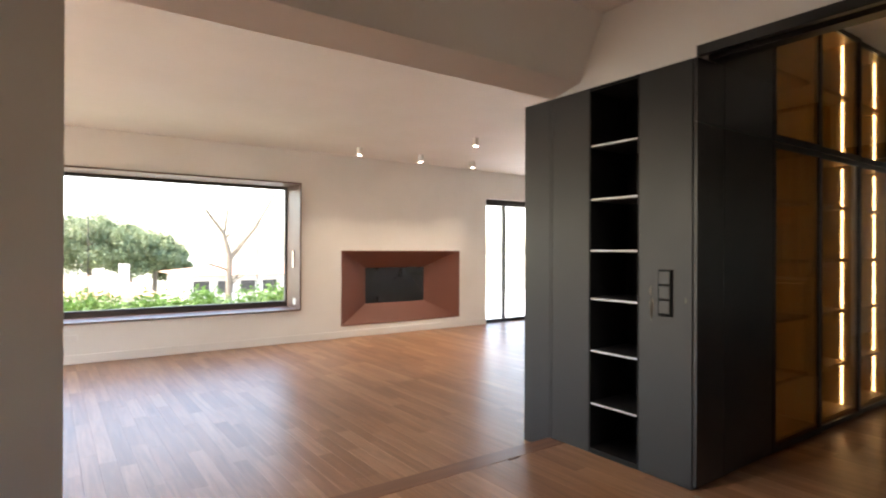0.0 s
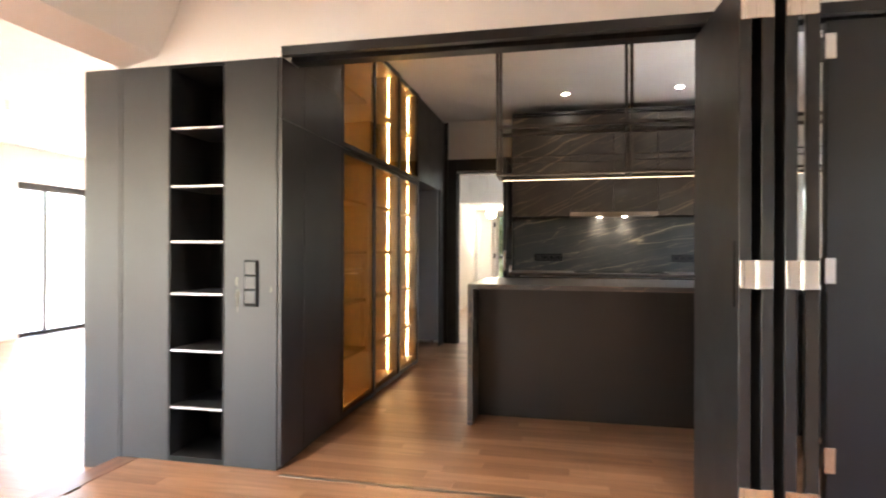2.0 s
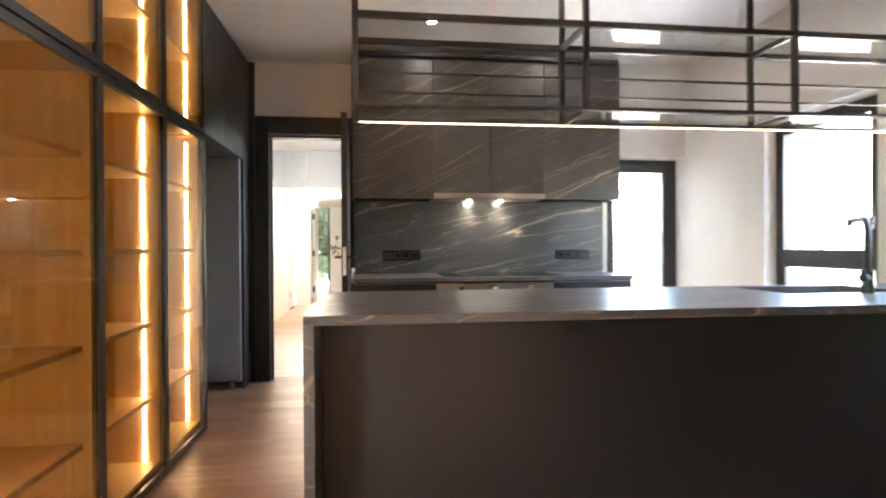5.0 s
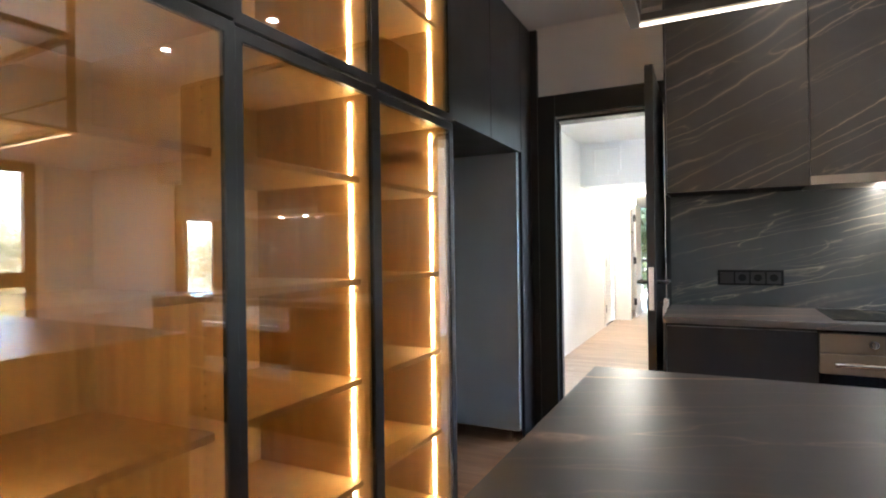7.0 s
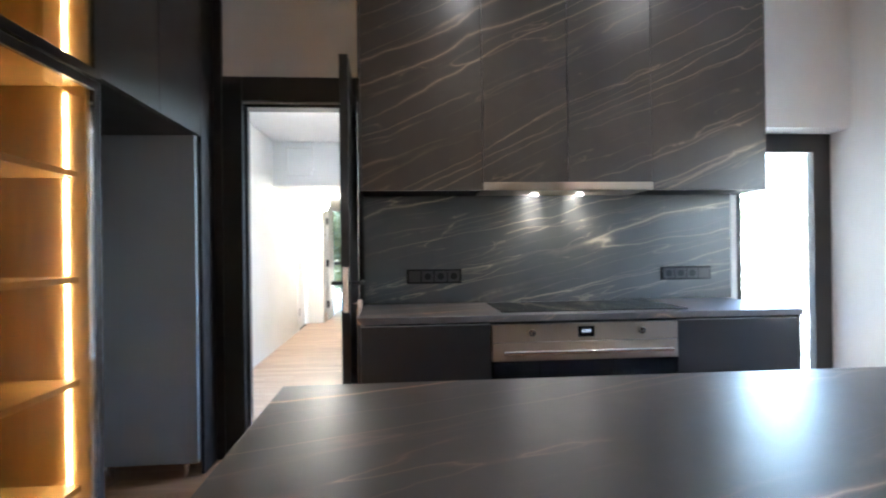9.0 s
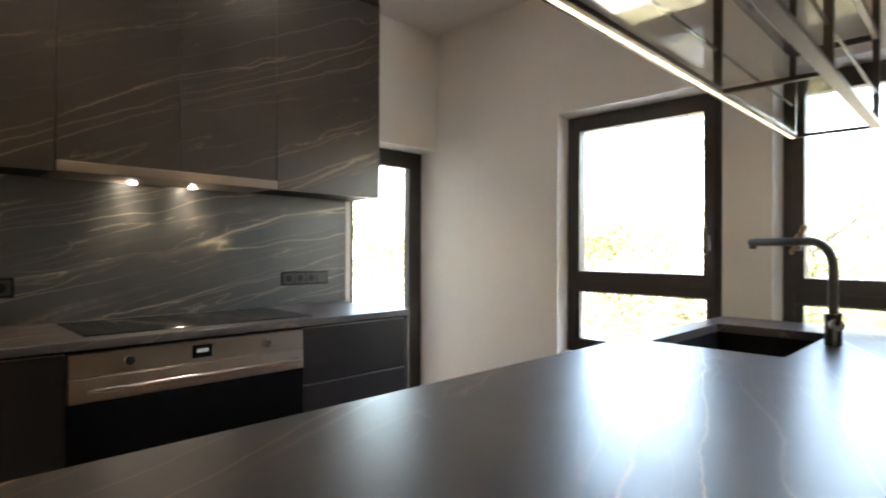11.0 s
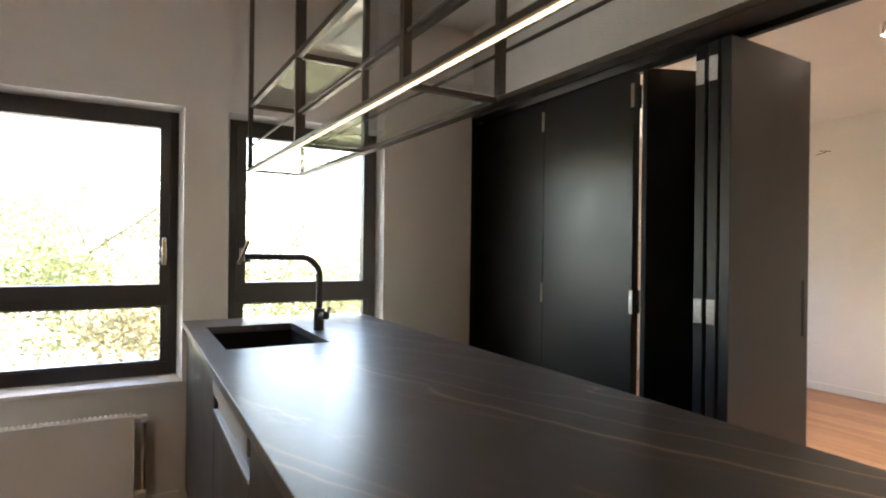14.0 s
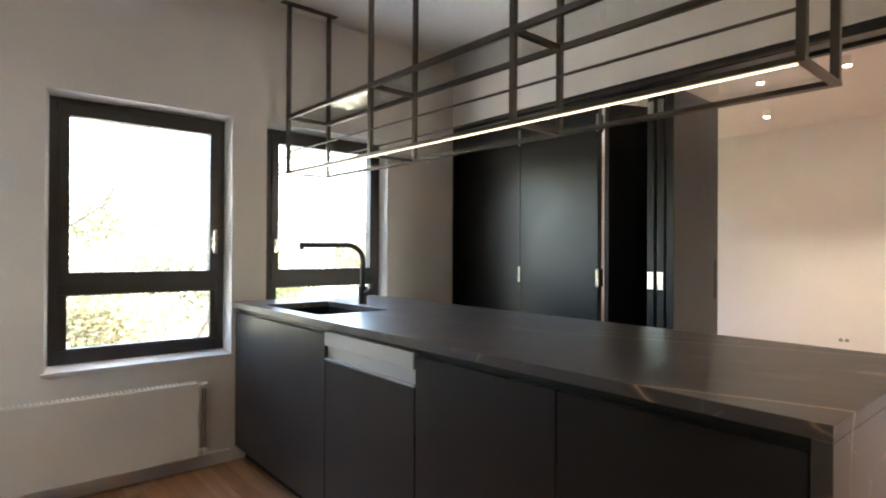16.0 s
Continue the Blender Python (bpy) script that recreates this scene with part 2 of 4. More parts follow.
def box(name, ext, mat, parent=None, bevel=0.0015, label=""):
    bm = bmesh.new()
    for e in (ext if isinstance(ext, list) else [ext]):
        cuboid(bm, *e, bevel)
    return part(name, bm, mat, parent, label)


def cyl(name, a, b, r, mat, parent=None, label="", seg=20, r2=None):
    bm = bmesh.new()
    rod(bm, a, b, r, seg, r2)
    return part(name, bm, mat, parent, label, True)


def tube(name, pts, r, mat, parent=None, label="", cyclic=False):
    """A round bar along a smooth line of points."""
    cu = bpy.data.curves.new(name, "CURVE")
    cu.dimensions, cu.bevel_depth, cu.bevel_resolution, cu.use_fill_caps = "3D", r, 4, True
    o = ORG.get(parent, Vector((0, 0, 0)))
    s = cu.splines.new("POLY")
    s.points.add(len(pts) - 1)
    for p, q in zip(s.points, pts):
        p.co = (*(Vector(q) - o), 1)
    tmp = bpy.data.objects.new(name, cu)
    scene.collection.objects.link(tmp)
    me = bpy.data.meshes.new_from_object(tmp.evaluated_get(bpy.context.evaluated_depsgraph_get()))
    bpy.data.objects.remove(tmp)
    me.materials.clear()
    me.materials.append(mat)
    me.shade_smooth()
    ob = new(name, me)
    ORG[ob] = o
    if parent:
        ob.parent = parent
    if label:
        ob["label"] = label
    return ob


def ring(name, axis, outer, inner, lo, hi, mat, parent=None, label=""):
    """A flat frame with one hole: one joined mesh. axis is the way through the hole."""
    bm = bmesh.new()
    def v(a, b, c):
        return bm.verts.new({"x": (c, a, b), "y": (a, c, b), "z": (a, b, c)}[axis])
    def loop(r, c):
        return [v(r[0], r[2], c), v(r[1], r[2], c), v(r[1], r[3], c), v(r[0], r[3], c)]
    ol, il, oh, ih = loop(outer, lo), loop(inner, lo), loop(outer, hi), loop(inner, hi)
    for i in range(4):
        j = (i + 1) % 4
        for q in ((ol[i], ol[j], il[j], il[i]), (oh[i], oh[j], ih[j], ih[i]), (ol[i], ol[j], oh[j], oh[i]), (il[i], il[j], ih[j], ih[i])):
            bm.faces.new(q)
    bmesh.ops.recalc_face_normals(bm, faces=bm.faces)
    sharp = [e for e in bm.edges if len(e.link_faces) == 2 and e.calc_face_angle(0) > 1]
    bmesh.ops.bevel(bm, geom=sharp, offset=min(0.0012, (hi - lo) * 0.2), segments=1, affect="EDGES")
    return part(name, bm, mat, parent, label)


def structure(name, ext, mat, label, category, bevel=0.0):
    return tagged(box(name, ext, mat, None, bevel), label, category, "", "structure")


# ---- large structure ----
KC, HC, LC = 2.71, 2.55, 2.52       # ceilings: kitchen, hall, living room
LF = -0.08                          # living room floor
SY, NY = -1.345, 8.19               # kitchen's south wall, living room's north wall
WIN = [(6.205, 7.05), (5.12, 5.96)]
WZ = (0.643, 1.975)
RV = 0.020                          # splay of the plastered window reveals

structure("wall_south", [
    (4.49, WIN[1][0] - RV, SY - 0.26, SY, 0, 3.0), (WIN[1][1] + RV, WIN[0][0] - RV, SY - 0.26, SY, 0, 3.0), (WIN[0][1] + RV, 8.34, SY - 0.26, SY, 0, 3.0),
    *[(a - RV, b + RV, SY - 0.26, SY, 0, WZ[0] - RV) for a, b in WIN], *[(a - RV, b + RV, SY - 0.26, SY, WZ[1] + RV, 3.0) for a, b in WIN]],
    WHITE, "white plastered outer wall with two deep windows", "wall")
structure("wall_west", [(4.305, 4.49, -1.45, 2.42, 2.19, 3.0), (4.305, 4.49, -2.6, -1.45, 0, 3.0), (4.312, 4.49, 2.42, 3.39, 2.142, 3.0)],
          WHITE, "white wall over the wide folding door opening", "wall")
structure("wall_east", [(8.06, 8.34, -0.62, 1.47, 0, 3.0), (8.06, 8.34, SY, -0.62, 1.905, 3.0)], WHITE, "white wall behind the cooking counter", "wall")
structure("wall_corridor_door", [(8.34, 8.46, 2.27, 3.0, 0, 3.0), (8.34, 8.46, 1.47, 2.27, 2.09, 3.0)], WHITE, "white wall round the corridor door", "wall")
structure("wall_partition", [(4.66, 8.6, 2.99, 3.62, LF, 3.0), (8.34, 8.46, 3.0, 3.62, 0, 3.0)], WHITE, "white partition behind the tall cabinets", "wall")
structure("ceiling_kitchen", (4.49, 8.34, SY, 2.99, KC, KC + 0.2), CEIL, "flat white painted kitchen ceiling", "ceiling")
structure("floor_base", [(0.4, 4.3, -2.7, 3.385, -0.25, -0.014), (4.3, 8.4, -1.40, 3.385, -0.25, -0.014), (8.4, 16.5, 0.4, 3.4, -0.25, -0.014)], DEEP, "subfloor under the oak strips", "floor")
structure("floor_living_base", (-2.0, 11.0, 3.385, 8.5, -0.35, LF - 0.014), DEEP, "subfloor of the lower living room", "floor")

# hall
structure("wall_hall_west", [(0.44, 0.70, -2.6, 3.39, 0, 3.0)], WHITE, "plain white hall wall with a low skirting", "wall")
HW = (1.6, 3.0, 0.75, 2.1)           # hall window, behind the walker
structure("wall_hall_south", [(0.44, HW[0], -2.8, -2.6, 0, 3.0), (HW[1], 4.305, -2.8, -2.6, 0, 3.0), (HW[0], HW[1], -2.8, -2.6, 0, HW[2]), (HW[0], HW[1], -2.8, -2.6, HW[3], 3.0)], WHITE, "plain white end wall of the hall", "wall")
structure("ceiling_hall", (0.44, 4.305, -2.6, 3.0, HC, HC + 0.2), CEIL, "flat white hall ceiling with small surface spots", "ceiling")
bm = bmesh.new()
prof = [(3.39, 2.14), (3.165, 2.19), (2.99, 2.56), (2.99, 2.8), (3.39, 2.8)]
vs = [[bm.verts.new((x, y, z)) for y, z in prof] for x in (0.44, 4.31)]
bm.faces.new(vs[0][::-1]), bm.faces.new(vs[1])
for i in range(5):
    j = (i + 1) % 5
    bm.faces.new((vs[0][i], vs[0][j], vs[1][j], vs[1][i]))
bmesh.ops.recalc_face_normals(bm, faces=bm.faces)
tagged(part("beam_soffit", bm, WHITE), "white sloping soffit beam between hall and living room", "beam", "", "structure")
structure("wall_pillar", (0.70, 1.752, 3.25, 3.39, 0, 2.2), WHITE, "white wall end beside the living room step", "wall")

# living room
LW = (-1.8, 4.51, 0.35, 2.085)       # picture window: x, x, z, z
LD = (7.79, 10.7, LF, 2.06)         # sliding door
FP = (5.11, 7.22, 0.088, 1.167)     # fireplace
structure("wall_north", [
    (-2, LW[0], NY, NY + 0.3, LF, 3), (LW[0], LW[1], NY, NY + 0.3, LF, LW[2]), (LW[0], LW[1], NY, NY + 0.3, LW[3], 3),
    (LW[1], FP[0], NY, NY + 0.3, LF, 3), (FP[0], FP[1], NY, NY + 0.3, LF, FP[2]), (FP[0], FP[1], NY, NY + 0.3, FP[3], 3),
    (FP[1], LD[0], NY, NY + 0.3, LF, 3), (LD[0], LD[1], NY, NY + 0.3, LD[3], 3), (LD[1], 11, NY, NY + 0.3, LF, 3)],
    WHITE, "white living room wall with window, fireplace and terrace door", "wall")
structure("wall_living_east", (10.8, 11.0, 3.39, NY, LF, 3), WHITE, "white painted living room wall", "wall")
# Its large opening is unseen, added to bring daylight into the living room.
structure("wall_living_west_open", [(-2.2, -2.0, 3.39, 4.0, LF, 3), (-2.2, -2.0, 7.6, NY + 0.3, LF, 3), (-2.2, -2.0, 4.0, 7.6, 2.3, 3)], WHITE, "white painted living room wall", "wall")
structure("wall_living_south", [(8.6, 10.8, 3.39, 3.62, LF, 3), (-2.0, 0.70, 3.25, 3.39, LF, 3)], WHITE, "white painted living room wall", "wall")
structure("ceiling_living", [(-2, 4.3, 3.392, NY, LC, LC + 0.2), (4.3, 11, 3.622, NY, LC, LC + 0.2)], CEIL, "flat white living room ceiling with surface spots", "ceiling")
structure("roof", (-2.4, 17, -1.7, NY + 0.35, 3.0, 3.2), WHITE, "flat roof slab over the house", "roof")

# skirtings
structure("baseboard", [(8.045, 8.058, -0.62, -0.60, 0, 0.08), (6.19, 8.06, SY, SY + 0.014, 0.001, 0.075), (4.49, 5.24, SY, SY + 0.014, 0.001, 0.075)], TRIMW, "low white painted skirting", "skirting", 0.003)
structure("baseboard_hall", [(0.70, 0.714, -2.6, 3.25, 0.001, 0.075), (0.714, 4.3, -2.6, -2.586, 0.001, 0.075)], TRIMW, "low white painted skirting", "skirting", 0.003)
structure("baseboard_living", [(-2, LD[0] - 0.0, NY - 0.016, NY, LF + 0.001, LF + 0.10)], TRIMW, "white painted skirting along the living room wall", "skirting", 0.003)

# corridor behind the open door
structure("wall_corridor_left", [(8.46, 13.55, 2.87, 3.0, 0, 3.0), (14.4, 16.4, 2.87, 3.0, 0, 3.0), (13.55, 14.4, 2.87, 3.0, 2.0, 3.0)], WHITE, "white corridor wall with doors", "wall")
# The opening from x 8.7 to 10.1 is unseen, added to brighten the corridor.
structure("wall_corridor_right", [(8.34, 8.7, 0.55, 0.7, 0, 3.0), (10.1, 16.4, 0.55, 0.7, 0, 3.0), (8.7, 10.1, 0.55, 0.7, 2.35, 3.0), (8.7, 10.1, 0.55, 0.7, 0, 0.3), (8.34, 8.46, 0.7, 1.47, 0, 3)], WHITE, "white corridor wall with an unseen opening added for daylight", "wall")
structure("wall_corridor_end", [(16.2, 16.4, 0.7, 2.35, 0, 3.0), (16.2, 16.4, 2.35, 2.75, 2.05, 3.0), (16.2, 16.4, 2.75, 2.87, 0, 3.0)], WHITE, "white end wall of the corridor", "wall")
structure("ceiling_corridor", [(8.46, 11.9, 0.7, 2.87, 2.56, 2.8), (11.9, 16.4, 0.7, 2.87, 2.02, 2.8)], CEIL, "white corridor ceiling, lower at the far end", "ceiling")

# ---- island ----
IX, IY = (5.25, 6.185), (SY + 0.003, 1.606)
island = thing("kitchen_island", (5.7, 0.1, 0), "long dark kitchen island with panelled front and door fronts", "kitchen island")
box("back_panel", (5.49, 5.51, IY[0], 1.57, 0.001, 0.888), BLACK, island)
box("body", (5.512, 6.14, IY[0], 1.57, 0.08, 0.70), DEEP, island)
box("plinth", (5.52, 6.10, IY[0], 1.568, 0.001, 0.079), DEEP, island)
cuts = [IY[0], -0.256, 0.386, 0.992, 1.565]
for i in range(4):
    a, b = cuts[i] + 0.002, cuts[i + 1] - 0.002
    f = box("door_front", (6.145, 6.163, a, b, 0.085, 0.745 if i == 1 else 0.858), BLACK, island, 0.002)
    if i == 1:
        bm = bmesh.new()
        cuboid(bm, 6.145, 6.168, a, b, 0.81, 0.872, 0.002)
        cuboid(bm, 6.135, 6.150, a, b, 0.752, 0.81, 0.001)
        cuboid(bm, 6.150, 6.166, a, b, 0.748, 0.757, 0.001)
        part("dishwasher_grip", bm, MATTS, f, "brushed steel dishwasher grip strip")
box("grip_rail", (6.12, 6.14, IY[0], 1.565, 0.75, 0.886), INK, island)
top = thing("island_worktop", (5.7, 0.1, 0), "dark veined stone worktop with a waterfall end", "worktop")
SK = (5.715, 6.103, -1.05, -0.425)
ring("slab", "z", (IX[0], IX[1], IY[0], IY[1]), SK, 0.889, 0.92, SLAB, top)
box("waterfall_end", (IX[0], IX[1], 1.572, 1.606, 0.001, 0.8885), SLAB, top, 0.001)
sink = thing("sink", (5.9, -0.74, 0.7), "black undermounted sink bowl in the worktop", "sink")
box("bowl", [(SK[0] - 0.01, SK[1] + 0.01, SK[2] - 0.01, SK[3] + 0.01, 0.70, 0.712), (SK[0] - 0.012, SK[0], SK[2] - 0.01, SK[3] + 0.01, 0.712, 0.888), (SK[1], SK[1] + 0.012, SK[2] - 0.01, SK[3] + 0.01, 0.712, 0.888), (SK[0], SK[1], SK[2] - 0.012, SK[2], 0.712, 0.888), (SK[0], SK[1], SK[3], SK[3] + 0.012, 0.712, 0.888)], DEEP, sink, 0.001)
cyl("drain", (5.9, -0.74, 0.711), (5.9, -0.74, 0.716), 0.045, CHROME, sink, "steel drain")
tap = thing("kitchen_tap", (5.660, -0.765, 0.92), "matt black kitchen tap with a swan neck", "tap")
d = Vector((0.292, -0.185, 0)).normalized()
c0 = Vector((5.660, -0.765, 0))
pts = [c0 + Vector((0, 0, 0.98)), c0 + Vector((0, 0, 1.165))]
for k in range(1, 10):
    a = k / 9 * math.pi / 2
    pts.append(c0 + d * (0.085 * (1 - math.cos(a))) + Vector((0, 0, 1.165 + 0.085 * math.sin(a))))
pts += [c0 + d * 0.2 + Vector((0, 0, 1.25)), c0 + d * 0.345 + Vector((0, 0, 1.25))]
tube("spout", pts, 0.0145, INK, tap)
cyl("base", (5.660, -0.765, 0.921), (5.660, -0.765, 1.02), 0.024, INK, tap)
cyl("nozzle", c0 + d * 0.335 + Vector((0, 0, 1.225)), c0 + d * 0.335 + Vector((0, 0, 1.25)), 0.0135, INK, tap)
cyl("lever", c0 + Vector((0, 0, 0.985)), c0 + Vector((-0.02, 0.045, 0.99)), 0.019, INK, tap)
cyl("lever_pin", c0 + Vector((-0.02, 0.045, 0.99)), c0 + Vector((-0.03, 0.06, 1.03)), 0.006, INK, tap)

# ---- hanging rack ----
rack = thing("hanging_rack", (5.75, 0.1, KC), "bronzed steel rack with glass shelves over the island", "hanging rack")
RX, RY, RZ, RM, RT = (5.594, 5.863), (-1.262, 1.468), 1.671, 1.80, 2.0
T = 0.011
def bar(name, a, b, w=T, mat=FRAMEM, h=None):
    e = [(min(p, q) - (w if p == q else 0), max(p, q) + (w if p == q else 0)) for p, q in zip(a, b)]
    if h is not None:
        e[2] = (a[2], a[2] + h)
    return box(name, (*e[0], *e[1], *e[2]), mat, rack, 0.001)
posts = [RY[0] + T, -0.36, 0.555, RY[1] - T]
rack.rotation_euler = (-0.006, 0, radians(0.9))
for x in RX:
    bar("lower_rail", (x, RY[0], RZ), (x, RY[1], RZ), 0.017, FRAMEM, 0.014)
    bar("upper_rail", (x, RY[0], RT), (x, RY[1], RT), T, FRAMEM, 0.024)
    bar("middle_rail", (x, RY[0], RM), (x, RY[1], RM), 0.004)
    for y in posts:
        bar("upright", (x, y, RZ + 0.014), (x, y, KC - 0.012))
for y in posts:
    for z in (RZ, RT):
        bar("cross_rail", (RX[0] + T, y, z), (RX[1] - T, y, z), T, FRAMEM, 0.012 if z == RZ else 0.022)
    box("ceiling_plate", (RX[0] - 0.05, RX[1] + 0.05, y - 0.025, y + 0.025, KC - 0.012, KC - 0.001), FRAMEM, rack)
for i in range(3):
    for z in (RZ + 0.0145, RT + 0.0225):
        g = box("glass_shelf", (RX[0] + T + 0.002, RX[1] - T - 0.002, posts[i] + T, posts[i + 1] - T, z, z + 0.006), SMOKE, rack, 0)
box("led_bar", (RX[1] - 0.005, RX[1] + 0.005, RY[0] + 0.01, RY[1] - 0.02, RZ - 0.003, RZ - 0.0005), LEDP, rack, 0, "glowing warm white led bar")

# ---- cooking wall ----
CX = 7.45
cooker = thing("cooking_counter", (7.75, 0.5, 0), "dark base cabinets with flush drawer fronts", "base cabinet")
box("body", (CX + 0.02, 8.058, -0.53, 1.525, 0.10, 0.84), DEEP, cooker)
box("plinth", (CX + 0.06, 8.05, -0.52, 1.52, 0.001, 0.099), DEEP, cooker)
box("end_panel", (CX, 8.058, -0.545, -0.531, 0.001, 0.879), BLACK, cooker)
box("side_panel", (CX, 8.058, 1.526, 1.54, 0.001, 0.879), BLACK, cooker)
for y0, y1, zs in ((-0.529, 0.062, (0.105, 0.40, 0.623, 0.876)), (0.94, 1.524, (0.105, 0.876))):
    for z0, z1 in zip(zs, zs[1:]):
        box("drawer_front" if len(zs) > 2 else "door_front", (CX, CX + 0.019, y0, y1, z0 + 0.003, z1 - 0.009), BLACK, cooker, 0.002)
        # Pale strip stands in for the light caught on each front's bevelled top.
        box("edge_strip", (CX + 0.001, CX + 0.018, y0 + 0.002, y1 - 0.002, z1 - 0.0088, z1 - 0.006), MATTS, cooker, 0, "pale strip for the lit bevel over the front")
box("drawer_front", (CX, CX + 0.019, 0.066, 0.936, 0.108, 0.380), BLACK, cooker, 0.002)
ctop = thing("counter_worktop", (7.75, 0.5, 0.88), "dark veined stone counter worktop", "worktop")
box("slab", (CX - 0.012, 8.058, -0.55, 1.54, 0.88, 0.91), SLAB, ctop, 0.0015)
splash = thing("backsplash", (8.05, 0.5, 0.91), "dark green-grey stone backsplash with pale veins", "backsplash")
box("stone_panel", (8.045, 8.058, -0.575, 1.54, 0.911, 1.60), SPLASH, splash, 0)
hob = thing("hob", (7.75, 0.42, 0.91), "flush black glass induction hob", "hob")
box("glass_plate", (7.53, 7.99, -0.035, 0.875, 0.9105, 0.915), OVENG, hob, 0.001)

oven = thing("oven", (7.5, 0.5, 0.385), "wide brushed steel oven with black glass door", "oven")
OY = (0.066, 0.936)
box("fascia", (CX - 0.006, CX + 0.02, OY[0], OY[1], 0.786, 0.866), STEEL, oven, 0.002)
door = box("oven_door", (CX - 0.008, CX + 0.02, OY[0], OY[1], 0.700, 0.783), STEEL, oven, 0.002)
box("door_glass", (CX - 0.007, CX + 0.02, OY[0], OY[1], 0.489, 0.6995), OVENG, door, 0.002, "black oven door glass")
box("lower_trim", (CX - 0.006, CX + 0.02, OY[0], OY[1], 0.385, 0.485), STEEL, oven, 0.002)
box("housing", (CX + 0.021, 7.6, OY[0], OY[1], 0.385, 0.866), DEEP, oven)
cyl("handle", (CX - 0.05, OY[0] + 0.045, 0.745), (CX - 0.05, OY[1] - 0.045, 0.745), 0.010, CHROME, door, "polished tubular handle")
for y in (OY[0] + 0.06, OY[1] - 0.06):
    cyl("handle_post", (CX - 0.05, y, 0.745), (CX - 0.007, y, 0.745), 0.008, CHROME, door)
for y in (0.245, 0.757):
    k = cyl("knob", (CX - 0.026, y, 0.829), (CX - 0.006, y, 0.829), 0.017, CHROME, oven, "polished steel knob")
    box("knob_grip", (CX - 0.036, CX - 0.027, y - 0.005, y + 0.005, 0.813, 0.845), CHROME, k, 0.001)
disp = box("display", (CX - 0.009, CX - 0.0065, 0.463, 0.540, 0.803, 0.852), OVENG, oven, 0.001, "small black clock display")
DIG = glow("display digits", (0.85, 0.92, 1.0), 0.018)
box("digits", [(CX - 0.0105, CX - 0.0095, 0.482 + 0.011 * i, 0.488 + 0.011 * i, 0.824, 0.838) for i in range(4)], DIG, disp, 0)
box("vent_grille", [(7.47, 7.476, 0.0 - 0.1 * i, 0.07 - 0.1 * i, 0.9105, 0.912) for i in range(1)], INK, oven, 0)

hood = thing("hood_cabinet", (7.9, 0.5, 1.5), "stone-fronted wall cabinets with a built-in hood", "wall cabinet")
HYS = [-0.58, 0.034, 0.477, 0.92, 1.535]
for i in range(4):
    z0 = 1.505 if i in (0, 3) else 1.548
    box("door_front", (7.748, 7.768, HYS[i] + (0.0015 if i else 0), HYS[i + 1] - 0.0015, z0, 2.575), STONE, hood, 0.0008)
box("carcass", [(7.77, 8.044, HYS[0], HYS[4], 1.57, 2.60), (7.77, 8.044, HYS[0], 0.03, 1.51, 1.57), (7.77, 8.044, 0.925, HYS[4], 1.51, 1.57)], DEEP, hood, 0.001)
box("cornice", (7.745, 8.044, HYS[0] - 0.004, HYS[4] + 0.004, 2.601, 2.63), INK, hood)
box("end_panel", (7.75, 8.044, HYS[0] - 0.014, HYS[0] - 0.0005, 1.505, 2.60), STONE, hood, 0.0005)
box("end_panel", (7.75, 8.044, HYS[4] + 0.0005, HYS[4] + 0.010, 1.505, 2.60), BLACK, hood, 0.0005)
h = box("hood_fascia", (7.735, 7.765, 0.034, 0.92, 1.505, 1.5465), STEEL, hood, 0.002, "brushed steel hood edge")
box("hood_underside", (7.766, 8.04, 0.036, 0.918, 1.508, 1.53), STEEL, hood, 0.001)
for y in (0.345, 0.60):
    cyl("hood_lamp", (7.97, y, 1.502), (7.97, y, 1.5075), 0.014, SPOT, hood, "lit round hood spot")

def sockets(name, x, y0, y1, z0, z1, mat, holes, sign=-1, label=""):
    s = thing(name, (x, (y0 + y1) / 2, z0), label, "socket")
    box("frame", (x + sign * 0.009, x, y0, y1, z0, z1), mat, s, 0.002)
    n = 4
    w = (y1 - y0 - 0.016) / n
    hm = DEEP if mat is not WHITEP else GREYP
    for i in range(n):
        c = y0 + 0.008 + w * (i + 0.5)
        p = box("insert", (x + sign * 0.0115, x + sign * 0.0092, c - w * 0.44, c + w * 0.44, z0 + 0.01, z1 - 0.01), BLACK if mat is DEEP else mat, s, 0.0008)
        if i in holes:
            cyl("socket_hole", (x + sign * 0.0119, c, (z0 + z1) / 2), (x + sign * 0.010, c, (z0 + z1) / 2), 0.019, hm, p)
    return s
sockets("wall_socket", 8.0448, 1.003, 1.308, 1.022, 1.102, DEEP, (0, 1, 2), -1, "row of dark grey sockets on the stone backsplash")
sockets("wall_socket", 8.0448, -0.447, -0.152, 1.02, 1.096, DEEP, (1, 2, 3), -1, "row of dark grey sockets on the stone backsplash")
sockets("wall_socket", 0.700, 0.14, 0.36, 0.325, 0.388, WHITEP, (1, 2), 1, "white double socket on the hall wall")

stub = thing("cable_stub", (0.70, -1.06, 2.255), "short bare wires sticking out of the hall wall", "cable")
for dy, dz in ((-0.11, -0.02), (-0.07, 0.015)):
    tube("wire", [(0.70, -1.06, 2.255), (0.725, -1.07, 2.258), (0.745, -1.06 + dy * 0.5, 2.25 + dz * 0.5), (0.75, -1.06 + dy, 2.25 + dz)], 0.003, INK, stub)

